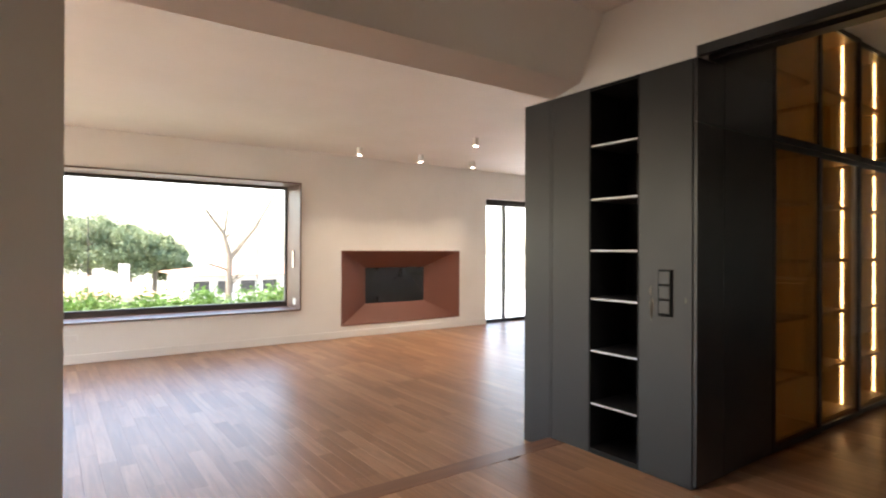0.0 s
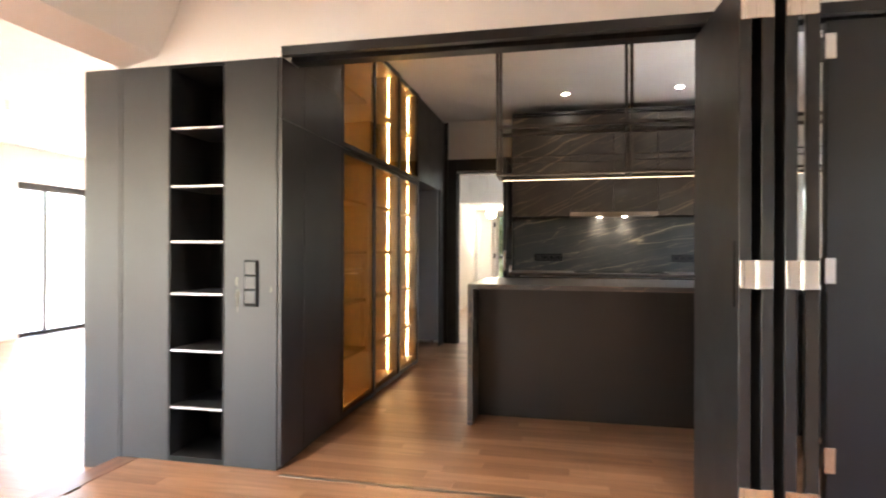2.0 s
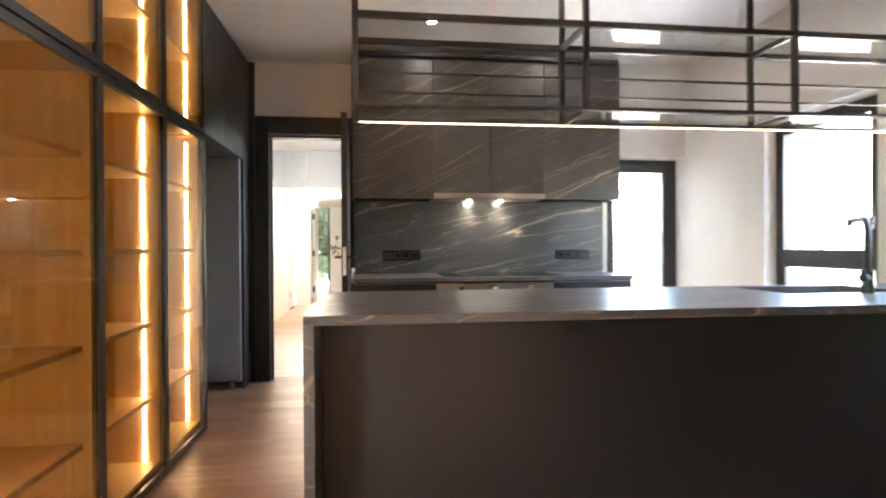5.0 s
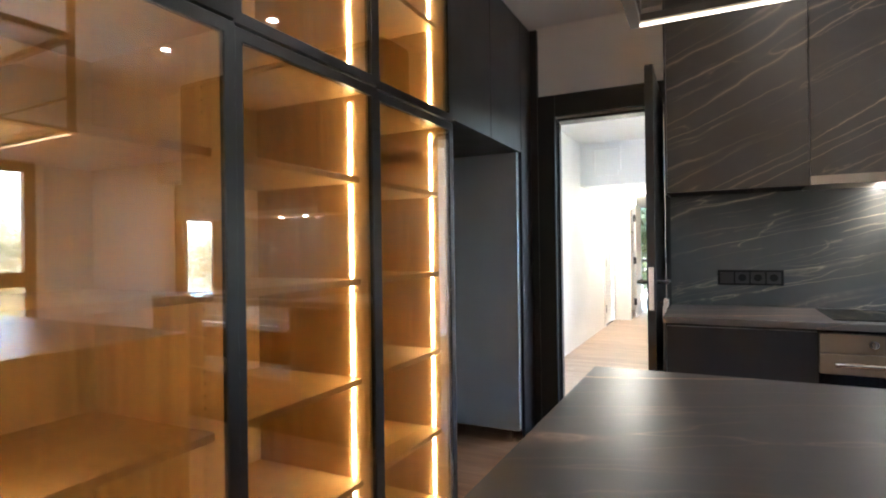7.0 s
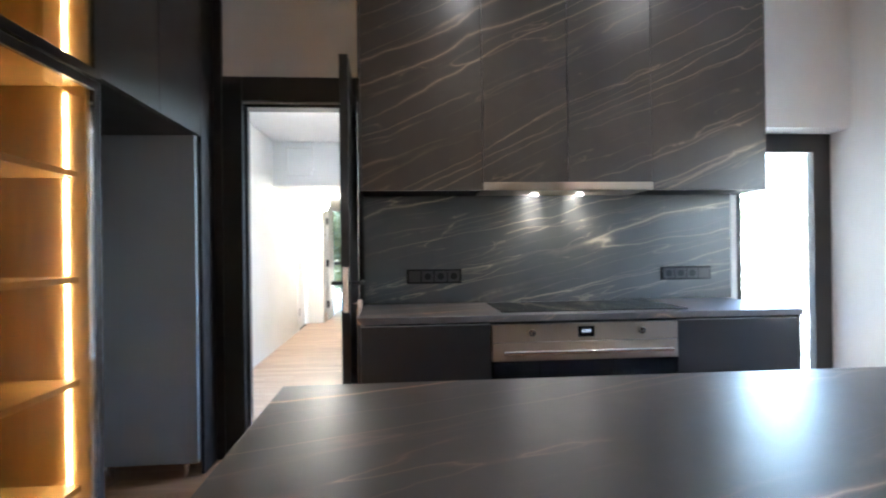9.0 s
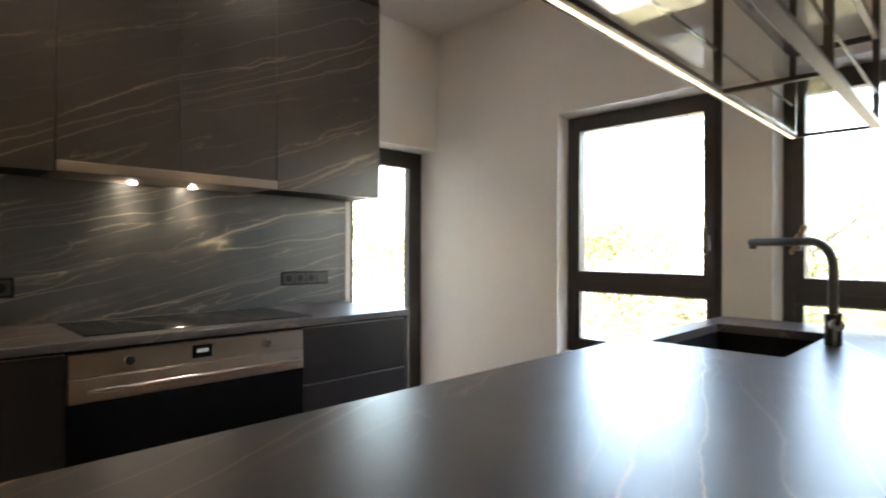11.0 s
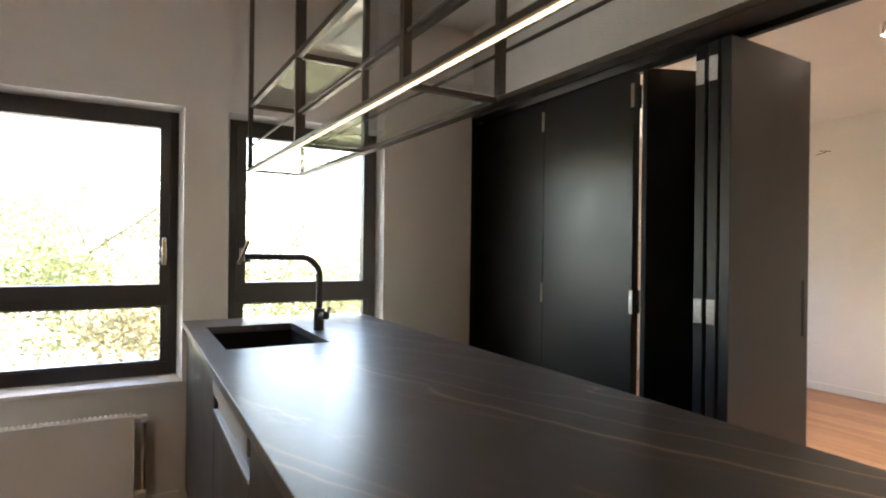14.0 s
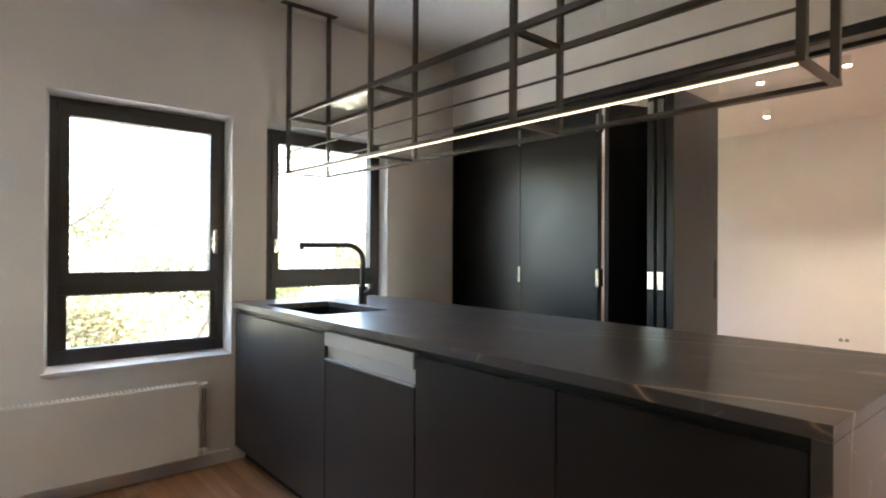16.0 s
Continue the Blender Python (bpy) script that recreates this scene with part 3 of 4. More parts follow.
# ---- tall cabinets ----
FY, BY = 2.42, 2.985
tall = thing("tall_cabinet", (4.7, 2.7, 0), "tall anthracite cabinet with plain handleless doors", "tall cabinet")
box("carcass", [(4.658, 5.098, FY + 0.021, BY, 0.06, 2.139), (4.318, 4.656, FY + 0.0205, 2.4395, 0.06, 2.139), (4.492, 5.098, FY + 0.021, BY, 2.139, 2.69)], DEEP, tall)
box("plinth", [(4.658, 5.098, FY + 0.03, BY, 0.001, 0.058), (4.318, 4.656, FY + 0.0205, 2.4395, 0.001, 0.0585)], DEEP, tall)
for x0, x1 in ((4.302, 4.558), (4.562, 5.096)):
    for z0, z1 in ((0.02, 1.818), (1.822, 2.138), (2.139, 2.69)):
        box("door", (max(x0, 4.492) if z0 > 2 else x0, x1, FY, FY + 0.02, z0, z1), BLACK, tall, 0.0008)
ZS = [0.40, 0.77, 1.13, 1.50]
disp_x = [5.10, 5.74, 6.40, 7.04]
for i in range(3):
    x0, x1 = disp_x[i] + 0.001, disp_x[i + 1] - 0.001
    u = thing("display_cabinet", ((x0 + x1) / 2, 2.7, 0), "glass-fronted display cabinet with lit oak shelves", "display cabinet", "display cabinets in the tall wall")
    box("back_board", (x0, x1, BY - 0.012, BY, 0.06, 2.69), HONEY, u, 0)
    for n, a, b in (("side_board", x0, x0 + 0.018), ("side_board", x1 - 0.018, x1)):
        box(n, (a, b, FY + 0.024, BY - 0.0125, 0.06, 2.69), HONEY, u, 0.0005)
    for n, z in (("bottom_board", 0.06), ("middle_board", 1.80), ("middle_board", 1.822), ("top_board", 2.672)):
        box(n, (x0 + 0.0185, x1 - 0.0185, FY + 0.024, BY - 0.0125, z, z + 0.018), HONEY, u, 0.0005)
    box("plinth", (x0, x1, FY + 0.02, BY, 0.001, 0.058), INK, u)
    for z in ZS + [2.285]:
        box("shelf", (x0 + 0.019, x1 - 0.019, FY + 0.055, BY - 0.013, z - 0.022, z), HONEY, u, 0.001)
    bm = bmesh.new()
    for y in (FY + 0.09, BY - 0.075):
        for k in range(46):
            cuboid(bm, x1 - 0.0186, x1 - 0.0175, y - 0.0025, y + 0.0025, 0.22 + 0.032 * k - 0.0025, 0.22 + 0.032 * k + 0.0025)
    part("pin_holes", bm, DEEP, u, "two rows of small drilled shelf pin holes")["kind"] = "stuff"
    levels = [0.078, *ZS, 1.80]
    segs = [(a + 0.004, b - 0.026) for a, b in zip(levels, levels[1:])] + [(1.844, 2.26), (2.289, 2.668)]
    lx = x1 - 0.0265 if i else x0 + 0.0185
    for a, b in segs:
        s = box("led_strip", (lx + (0.003 if i else 0), lx + (0.008 if i else 0.005), 2.509, 2.518, a, b), LEDM, u, 0, "glowing warm led strip")
    for z0, z1 in ((0.02, 1.816), (1.824, 2.69)):
        f = 0.036
        dr = ring("glass_door", "y", (x0 + 0.001, x1 - 0.001, z0, z1), (x0 + f, x1 - f, z0 + 0.034, z1 - 0.034), FY, FY + 0.02, INK, u, "slim black framed glass door, a touch ajar")
        h = Vector((x0 - (x0 + x1) / 2, FY + 0.02 - 2.7, 0))
        dr.matrix_basis = Matrix.Translation(h) @ Matrix.Rotation(radians(-1.4), 4, "Z") @ Matrix.Translation(-h)
        box("pane", (x0 + f - 0.002, x1 - f + 0.002, FY + 0.004, FY + 0.008, z0 + 0.033, z1 - 0.033), AMBER, dr, 0, "bronze tinted glass")
nz = 1.845
bridge = thing("bridge_cabinet", (7.57, 2.7, nz), "anthracite upper cabinet over the empty fridge recess", "wall cabinet")
box("carcass", (7.042, 8.098, FY + 0.021, BY, nz, 2.69), BLACK, bridge)
for x0, x1 in ((7.043, 7.569), (7.573, 8.097)):
    box("door", (x0, x1, FY, FY + 0.02, nz, 2.69), BLACK, bridge, 0.0015)
fp = thing("fridge_side_panel", (8.08, 2.7, 0), "dark grey side panel of the fridge recess on a metal leg", "panel")
box("panel", (8.06, 8.098, FY + 0.022, BY, 0.075, nz - 0.001), FRIDGE, fp, 0.001)
for y in (FY + 0.09, BY - 0.08):
    cyl("leg", (8.079, y, 0.001), (8.079, y, 0.0745), 0.016, CHROME, fp, "small metal adjustable leg")
fl = thing("filler_panel", (8.2, 2.43, 0), "tall dark filler panel beside the door frame", "panel")
box("panel", (8.10, 8.338, FY, FY + 0.02, 0.001, 2.69), BLACK, fl, 0.0015)
box("return_panel", (8.302, 8.338, 2.372, 2.4185, 0.001, 2.69), BLACK, fl, 0.001)
bk = thing("recess_back_panel", (7.5, 2.97, 0), "dark back of the fridge recess", "panel")
box("panel", (7.042, 8.059, BY - 0.012, BY - 0.002, 0.001, nz - 0.001), BLACK, bk, 0)

# ---- corridor door ----
cd = thing("door_frame", (8.34, 1.9, 0), "dark stained corridor door frame", "door frame", "", "structure")
box("left_jamb", [(8.30, 8.339, 2.255, 2.37, 0.001, 2.24), (8.339, 8.46, 2.25, 2.27, 0.001, 2.09)], INK, cd, 0.004)
box("jamb_stop", (8.345, 8.37, 2.236, 2.249, 0.001, 2.07), INK, cd, 0.002)
box("right_casing", (8.30, 8.339, 1.476, 1.586, 0.001, 2.099), INK, cd, 0.004)
box("head", [(8.30, 8.339, 1.476, 2.2545, 2.10, 2.24), (8.339, 8.46, 1.50, 2.2495, 2.07, 2.089)], INK, cd, 0.004)
box("right_jamb", (8.345, 8.46, 1.475, 1.50, 0.001, 2.09), INK, cd, 0.003)
leaf = thing("door_1", (8.28, 1.6, 0), "dark door standing open with lever handle and keys", "door", "", "structure")
bm = bmesh.new()
cuboid(bm, 7.50, 8.29, 1.588, 1.628, 0.008, 2.10, 0.003)
bmesh.ops.rotate(bm, cent=(8.29, 1.608, 0), matrix=Matrix.Rotation(radians(1.2), 3, "Z"), verts=bm.verts)
lf = part("leaf", bm, INK, leaf)
box("latch_plate", (7.4955, 7.5005, 1.580, 1.604, 0.93, 1.135), CHROME, lf, 0.0005, "nickel lock plate")
for s, y in ((1, 1.612), (-1, 1.572)):
    hnd = cyl("handle_neck", (7.56, y, 1.06), (7.56, y + s * 0.05 - (0.0), 1.06), 0.009, INK, lf)
    cyl("lever", (7.56, y + s * 0.045, 1.06), (7.68, y + s * 0.045, 1.06), 0.009, INK, lf)
k = cyl("key", (7.56, 1.572, 0.965), (7.56, 1.535, 0.965), 0.004, CHROME, lf, "nickel key in the lock")
box("key_bunch", [(7.555, 7.565, 1.520, 1.545, 0.94, 0.985), (7.556, 7.563, 1.528, 1.550, 0.885, 0.945)], CHROME, k, 0.002)

# ---- back door to the garden ----
bd = thing("door_2", (8.2, -0.98, 0), "dark framed glazed garden door in a deep reveal", "door", "", "structure")
b0, b1, bz = SY + 0.003, -0.625, 1.90
ring("outer_frame", "x", (b0, b1, 0.001, bz), (b0 + 0.05, b1 - 0.05, 0.03, bz - 0.05), 8.215, 8.275, BRONZE, bd)
sa = ring("sash", "x", (b0 + 0.051, b1 - 0.051, 0.032, bz - 0.052), (b0 + 0.12, b1 - 0.12, 0.13, bz - 0.115), 8.205, 8.265, BRONZE, bd)
g = box("pane", (8.23, 8.236, b0 + 0.118, b1 - 0.118, 0.128, bz - 0.113), GLASS, sa, 0)
g.visible_shadow = False

# ---- kitchen windows ----
for n, (a, b) in enumerate(WIN):
    w = thing("window_%d" % (n + 1), ((a + b) / 2, SY - 0.1, WZ[0]), "dark bronze window with opening sash over a fixed light", "window", "", "structure")
    y0, y1 = SY - 0.14, SY - 0.075
    z0, z1 = WZ
    o = 0.045
    ring("window_frame", "y", (a + 0.001, b - 0.001, z0 + 0.001, z1 - 0.001), (a + o, b - o, z0 + 0.065, z1 - o), y0, y1, BRONZE, w)
    box("transom", (a + o, b - o, y0, y1, 0.99, 1.05), BRONZE, w, 0.003)
    s = ring("sash", "y", (a + o - 0.006, b - o + 0.006, 1.038, z1 - 0.036), (a + 0.085, b - 0.085, 1.102, z1 - 0.088), y1 - 0.05, y1 + 0.014, BRONZE, w)
    p = [box("pane", (a + 0.083, b - 0.083, y0 + 0.03, y0 + 0.036, 1.10, z1 - 0.085), GLASS, s, 0), box("pane", (a + o + 0.03, b - o - 0.03, y0 + 0.026, y0 + 0.032, z0 + 0.07, 0.985), GLASS, w, 0)]
    for q in p:
        q.visible_shadow = False
    ring("glazing_bead", "y", (a + o, b - o, z0 + 0.066, 0.989), (a + o + 0.032, b - o - 0.032, z0 + 0.075, 0.983), y1 - 0.04, y1 - 0.004, BRONZE, w)
    hx = a + 0.065 if n == 0 else b - 0.065
    hh = box("handle_plate", (hx - 0.014, hx + 0.014, y1 + 0.0145, y1 + 0.024, 1.22, 1.29), CHROME, s, 0.002, "brushed nickel window handle")
    bm = bmesh.new()
    cuboid(bm, hx - 0.010, hx + 0.010, y1 + 0.042, y1 + 0.054, 1.20, 1.335, 0.003)
    if n:
        bmesh.ops.rotate(bm, cent=(hx, y1 + 0.05, 1.255), matrix=Matrix.Rotation(radians(-22), 3, "Y"), verts=bm.verts)
    cuboid(bm, hx - 0.008, hx + 0.008, y1 + 0.024, y1 + 0.044, 1.247, 1.263, 0.001)
    part("grip", bm, CHROME, hh)
    for zz in (1.02, 1.93):
        cyl("hinge", (b - 0.035 if n == 0 else a + 0.035, y1 + 0.018, zz - 0.03), (b - 0.035 if n == 0 else a + 0.035, y1 + 0.018, zz + 0.03), 0.007, BRONZE, s)
    bm = bmesh.new()
    loops = [[bm.verts.new((x, y, z)) for x, z in ((a - e, z0 - e), (b + e, z0 - e), (b + e, z1 + e), (a - e, z1 + e))]
             for e, y in ((RV, SY - 0.001), (0.0, y1 - 0.002), (0.0, SY - 0.259), (RV, SY - 0.259))]
    for p4, q4 in zip(loops, loops[1:] + loops[:1]):
        for k in range(4):
            bm.faces.new((p4[k], p4[(k + 1) % 4], q4[(k + 1) % 4], q4[k]))
    bmesh.ops.recalc_face_normals(bm, faces=bm.faces)
    part("reveal", bm, WHITE, w, "white plastered splayed reveal")
    box("window_sill", (a - RV - 0.012, b + RV + 0.012, SY + 0.0005, SY + 0.014, z0 - RV - 0.022, z0 - RV), TRIMW, w, 0.002, "thin pale stone sill")

# ---- radiator ----
rad = thing("radiator", (6.9, -1.28, 0.1), "flat white panel radiator under the window", "radiator")
box("front_panel", (6.39, 7.42, -1.262, -1.25, 0.095, 0.498), RADW, rad, 0.004)
box("back_panel", (6.40, 7.41, -1.322, -1.312, 0.10, 0.49), RADW, rad, 0.003)
for x in (6.388, 7.418):
    box("side_cover", (x, x + 0.004, -1.32, -1.252, 0.11, 0.494), RADW, rad, 0.001)
box("top_grille", [(6.40 + 0.0205 * i, 6.412 + 0.0205 * i, -1.31, -1.264, 0.490, 0.499) for i in range(50)], RADW, rad, 0)
tube("pipe", [(6.350, -1.29, 0.12), (6.350, -1.29, 0.47)], 0.010, CHROME, rad, "thin metal connecting pipe")
for z in (0.115, 0.475):
    cyl("valve", (6.335, -1.287, z), (6.392, -1.287, z), 0.014, WHITEP, rad, "white valve")
    cyl("valve_cap", (6.352, -1.287, z), (6.352, -1.25, z), 0.016, WHITEP, rad)
box("wall_bracket", [(6.5, 6.53, SY + 0.001, -1.3225, 0.2, 0.45), (7.28, 7.31, SY + 0.001, -1.3225, 0.2, 0.45)], RADW, rad, 0)

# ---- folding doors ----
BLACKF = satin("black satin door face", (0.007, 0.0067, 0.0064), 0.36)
def folding_leaf(a, b, label, skin=0, thick=0.042, z0=0.012, z1=2.128):
    """One leaf between two ends of its middle line in plan."""
    a, b = Vector((*a, 0)), Vector((*b, 0))
    t = thing("folding_door_leaf", (*((a + b) / 2).xy, 0.0), label, "folding door", "folding door leaves")
    L, ang = (b - a).length, math.atan2(b.y - a.y, b.x - a.x)
    bm = bmesh.new()
    cuboid(bm, -L / 2, L / 2, -thick / 2, thick / 2, z0, z1, 0.0025)
    me = part("panel", bm, GREYB, None)
    me.parent = t
    t.rotation_euler = (0, 0, ang)
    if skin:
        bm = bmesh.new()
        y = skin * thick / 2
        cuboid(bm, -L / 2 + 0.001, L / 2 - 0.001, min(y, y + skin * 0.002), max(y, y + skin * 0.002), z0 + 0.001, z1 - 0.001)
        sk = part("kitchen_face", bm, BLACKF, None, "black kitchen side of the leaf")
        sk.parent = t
    return t, me, L
def on_leaf(t, name, e, mat, label="", par=None, bevel=0.001):
    bm = bmesh.new()
    cuboid(bm, *e, bevel)
    o = part(name, bm, mat, None, label)
    o.parent = par or t
    return o
lab = "flat graphite folding door leaf, closed in its opening"
for y0, y1 in ((-1.44, -0.742), (-0.738, -0.10)):
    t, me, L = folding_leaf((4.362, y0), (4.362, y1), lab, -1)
    for z in (0.25, 1.06, 2.02):
        for sx in (1,):
            on_leaf(t, "hinge", (L / 2 - 0.012, L / 2 + 0.008, -0.029, -0.0235, z - 0.055, z + 0.055), CHROME, "nickel leaf hinge")
            if y0 > -1: on_leaf(t, "hinge", (L / 2 - 0.035, L / 2 + 0.008, 0.0215, 0.026, z - 0.055, z + 0.055), CHROME, "nickel leaf hinge")
lab = "flat graphite folding door leaf, folded back into the hall"
plan = [((3.84, 0.366), (4.426, 0.387)), ((3.84, 0.292), (4.42, 0.330)), ((3.84, 0.217), (4.41, 0.265)), ((3.84, 0.150), (4.372, -0.048))]
for i, (a, b) in enumerate(plan):
    t, me, L = folding_leaf(a, b, lab, 1 if i == 3 else 0)
    if i == 0:
        on_leaf(t, "recessed_grip", (-L / 2 + 0.035, -L / 2 + 0.055, 0.0205, 0.0225, 0.94, 1.18), DEEP, "black recessed grip")
    for z in (0.25, 1.06, 2.02):
        if i in (0, 1, 2, 3):
            on_leaf(t, "hinge_plate", (-L / 2 - 0.004, -L / 2 - 0.0005, -0.018, 0.018, z - 0.05, z + 0.05), CHROME, "polished nickel hinge plate")
        if i in (1, 2):
            on_leaf(t, "hinge_plate", (L / 2 + 0.0005, L / 2 + 0.004, -0.018, 0.018, z - 0.05, z + 0.05), CHROME, "polished nickel hinge plate")
for (xa, ya), z in [((3.834, 0.329), zz) for zz in (0.25, 1.06, 2.02)] + [((3.834, 0.185), zz) for zz in (0.25, 1.06, 2.02)]:
    t = thing("door_hinge", (xa, ya, z), "polished nickel hinge pin joining two folded leaves", "hinge", "folding door hinges")
    cyl("pin", (xa - 0.004, ya, z - 0.052), (xa - 0.004, ya, z + 0.052), 0.006, CHROME, t)
    box("leaf_strap", (xa - 0.003, xa - 0.001, ya - 0.04, ya + 0.04, z - 0.05, z + 0.05), CHROME, t, 0)
tr = thing("folding_door_track", (4.38, 0.5, 2.14), "black top track of the folding doors", "door track", "", "structure")
for n, e in (("front_rail", (4.292, 4.33, -1.45, 2.42, 2.14, 2.189)), ("back_rail", (4.40, 4.485, -1.45, 2.42, 2.14, 2.189)), ("runner", (4.331, 4.399, -1.45, 2.42, 2.165, 2.189))):
    box(n, e, INK, tr, 0.001)
box("side_lining", (4.31, 4.485, -1.4495, -1.442, 0.001, 2.139), INK, tr, 0.0)
fr = thing("floor_track", (4.25, 1.5, 0), "thin aluminium track in the threshold", "door track", "", "structure")
box("rail", (4.235, 4.262, -1.44, 2.40, 0.0005, 0.003), STEEL, fr, 0.0005)

# ---- hall shelf unit ----
ALU = metal("matt aluminium edge", (0.44, 0.44, 0.46), 0.5)
ux = 4.295
hu = thing("hall_unit", (4.45, 3.0, 0), "graphite wall unit with a narrow open shelf niche", "wall unit")
box("front_panel", (ux, ux + 0.02, 2.441, 2.744, 0.001, 2.135), GREYB, hu, 0.0015)
box("front_panel", (ux, ux + 0.02, 3.082, 3.372, 0.001, 2.135), GREYB, hu, 0.0015)
box("front_panel", (ux, ux + 0.02, 3.393, 3.62, LF + 0.001, 2.135), GREYB, hu, 0.0015)
box("front_panel", (ux, ux + 0.02, 3.374, 3.3925, 0.002, 2.135), GREYB, hu, 0.0015)
for n, e in (("niche_back", (4.64, 4.655, 2.746, 3.08, 0.001, 2.135)), ("niche_side", (ux + 0.0005, 4.64, 2.7455, 2.755, 0.001, 2.135)), ("niche_side", (ux + 0.0005, 4.64, 3.071, 3.0805, 0.001, 2.135)), ("niche_floor", (ux + 0.002, 4.64, 2.755, 3.071, 0.001, 0.03)), ("niche_top", (ux + 0.002, 4.64, 2.755, 3.071, 2.115, 2.135))):
    box(n, e, DEEP, hu, 0)
for z in (1.80, 1.488, 1.19, 0.91, 0.605, 0.298):
    sh = box("shelf", (ux + 0.009, 4.639, 2.7555, 3.0705, z - 0.017, z), GREYB, hu, 0.001, "thin grey shelf")
    box("edge_strip", (ux + 0.004, ux + 0.0085, 2.7555, 3.0705, z - 0.013, z - 0.003), ALU, sh, 0.0005, "pale aluminium front edge")
box("carcass", [(ux + 0.021, 4.655, 2.441, 2.744, 0.001, 2.135), (ux + 0.021, 4.655, 3.082, 3.384, 0.001, 2.135), (ux + 0.021, 4.655, 3.394, 3.62, LF + 0.001, 2.135)], DEEP, hu, 0)
kp = thing("keypad_switch", (ux, 2.585, 0.85), "black three-button wall switch on a worn panel", "switch")
box("frame", (ux - 0.011, ux, 2.547, 2.624, 0.845, 1.086), DEEP, kp, 0.002)
for i in range(3):
    box("button", (ux - 0.015, ux - 0.0112, 2.556, 2.615, 0.862 + 0.075 * i, 0.926 + 0.075 * i), INK, kp, 0.002)

SCUFF = satin("beige filler smear", (0.085, 0.078, 0.062), 0.7)
for cy, cz, w, h, ph in ((2.667, 0.885, 0.011, 0.055, 0.3), (2.672, 0.972, 0.007, 0.025, 1.9), (2.474, 0.935, 0.006, 0.014, 4.0)):
    bm = bmesh.new()
    rim = []
    for k in range(22):
        a = k * 2 * math.pi / 22
        r = 1 + 0.28 * math.sin(3 * a + ph) + 0.16 * math.sin(7 * a + 2 * ph)
        rim.append(bm.verts.new((ux - 0.0006, cy + w * r * math.cos(a), cz + h * r * math.sin(a))))
    bm.faces.new(rim)
    part("smear", bm, SCUFF, hu, "dry beige filler smear")

# ---- ceiling lamps ----
def spot(x, y, zc, drop, power, r=0.036, label="small white surface spot, lit"):
    t = thing("ceiling_spot", (x, y, zc), label, "ceiling lamp", "ceiling spots")
    cyl("body", (x, y, zc - drop), (x, y, zc - 0.001), r, WHITEP, t)
    cyl("lamp_face", (x, y, zc - drop - 0.003), (x, y, zc - drop - 0.0005), r * 0.72, SPOT, t, "bright lamp face")
    l = new("spot_light", bpy.data.lights.new("spot_light", "SPOT"))
    l.data.energy, l.data.spot_size, l.data.spot_blend, l.data.color, l.data.shadow_soft_size = power, radians(95), 0.6, (1.0, 0.84, 0.66), 0.03
    l.location = (x, y, zc - drop - 0.01)
for x, y in ((7.30, 0.975), (7.27, -0.08)):
    spot(x, y, KC, 0.02, 0.8, 0.040, "flush round ceiling spot, lit")
for x, y in ((2.86, 0.266), (2.835, 0.80), (1.695, -0.105), (1.655, 0.82), (3.55, 2.55)):
    spot(x, y, HC, 0.065, 3.5, 0.030)
for x, y in ((5.03, 7.47), (5.99, 7.48), (6.93, 7.48), (5.86, 6.08)):
    spot(x, y, LC, 0.10, 7)
for y in (0.345, 0.60):
    l = new("hood_light", bpy.data.lights.new("hood_light", "SPOT"))
    l.data.energy, l.data.spot_size, l.data.spot_blend, l.data.color, l.data.shadow_soft_size = 0.24, radians(110), 0.7, (1.0, 0.85, 0.66), 0.02
    l.location = (7.97, y, 1.498)

# ---- living room fittings ----
pw = thing("window_3", (2.3, NY, LW[2]), "wide picture window in a deep bronze box frame", "window", "", "structure")
a, b, z0, z1 = LW
e = NY + 0.55
box("box_frame", [(a + 0.001, b - 0.001, NY - 0.03, e, z1 - 0.022, z1 - 0.001), (a + 0.001, b - 0.001, NY - 0.03, e, z0 + 0.001, z0 + 0.022), (b - 0.022, b - 0.001, NY - 0.03, e, z0 + 0.022, z1 - 0.022), (a + 0.001, a + 0.022, NY - 0.03, e, z0 + 0.022, z1 - 0.022)], satin("brown box frame", (0.16, 0.10, 0.075), 0.4), pw, 0.002)
box("sash", [(a + 0.023, b - 0.023, e - 0.09, e - 0.03, z1 - 0.06, z1 - 0.023), (a + 0.023, b - 0.023, e - 0.09, e - 0.03, z0 + 0.023, z0 + 0.10), (b - 0.05, b - 0.023, e - 0.09, e - 0.03, z0 + 0.10, z1 - 0.06)], BRONZE, pw, 0.002)
g = box("pane", (a + 0.05, b - 0.045, e - 0.06, e - 0.052, z0 + 0.095, z1 - 0.055), GLASS, pw, 0)
g.visible_shadow = False
for x in (2.1, 4.1):
    tube("cable", [(x, e + 0.03, z0 + 0.3), (x, e + 0.03, z1 - 0.02)], 0.006, BRONZE, pw, "thin steel cable")
box("window_handle", (b - 0.045, b - 0.0225, NY + 0.16, NY + 0.20, 0.93, 1.17), CHROME, pw, 0.002)
box("blind_switch", (b - 0.032, b - 0.0225, NY + 0.12, NY + 0.20, z0 + 0.07, z0 + 0.16), WHITEP, pw, 0.002)
fire = thing("fireplace", (6.16, NY, FP[2]), "rust brown steel fireplace with splayed surround", "fireplace")
x0, x1, z0, z1 = FP
inner = (5.64, 6.71, 0.36, 0.905)
yi = NY + 0.29
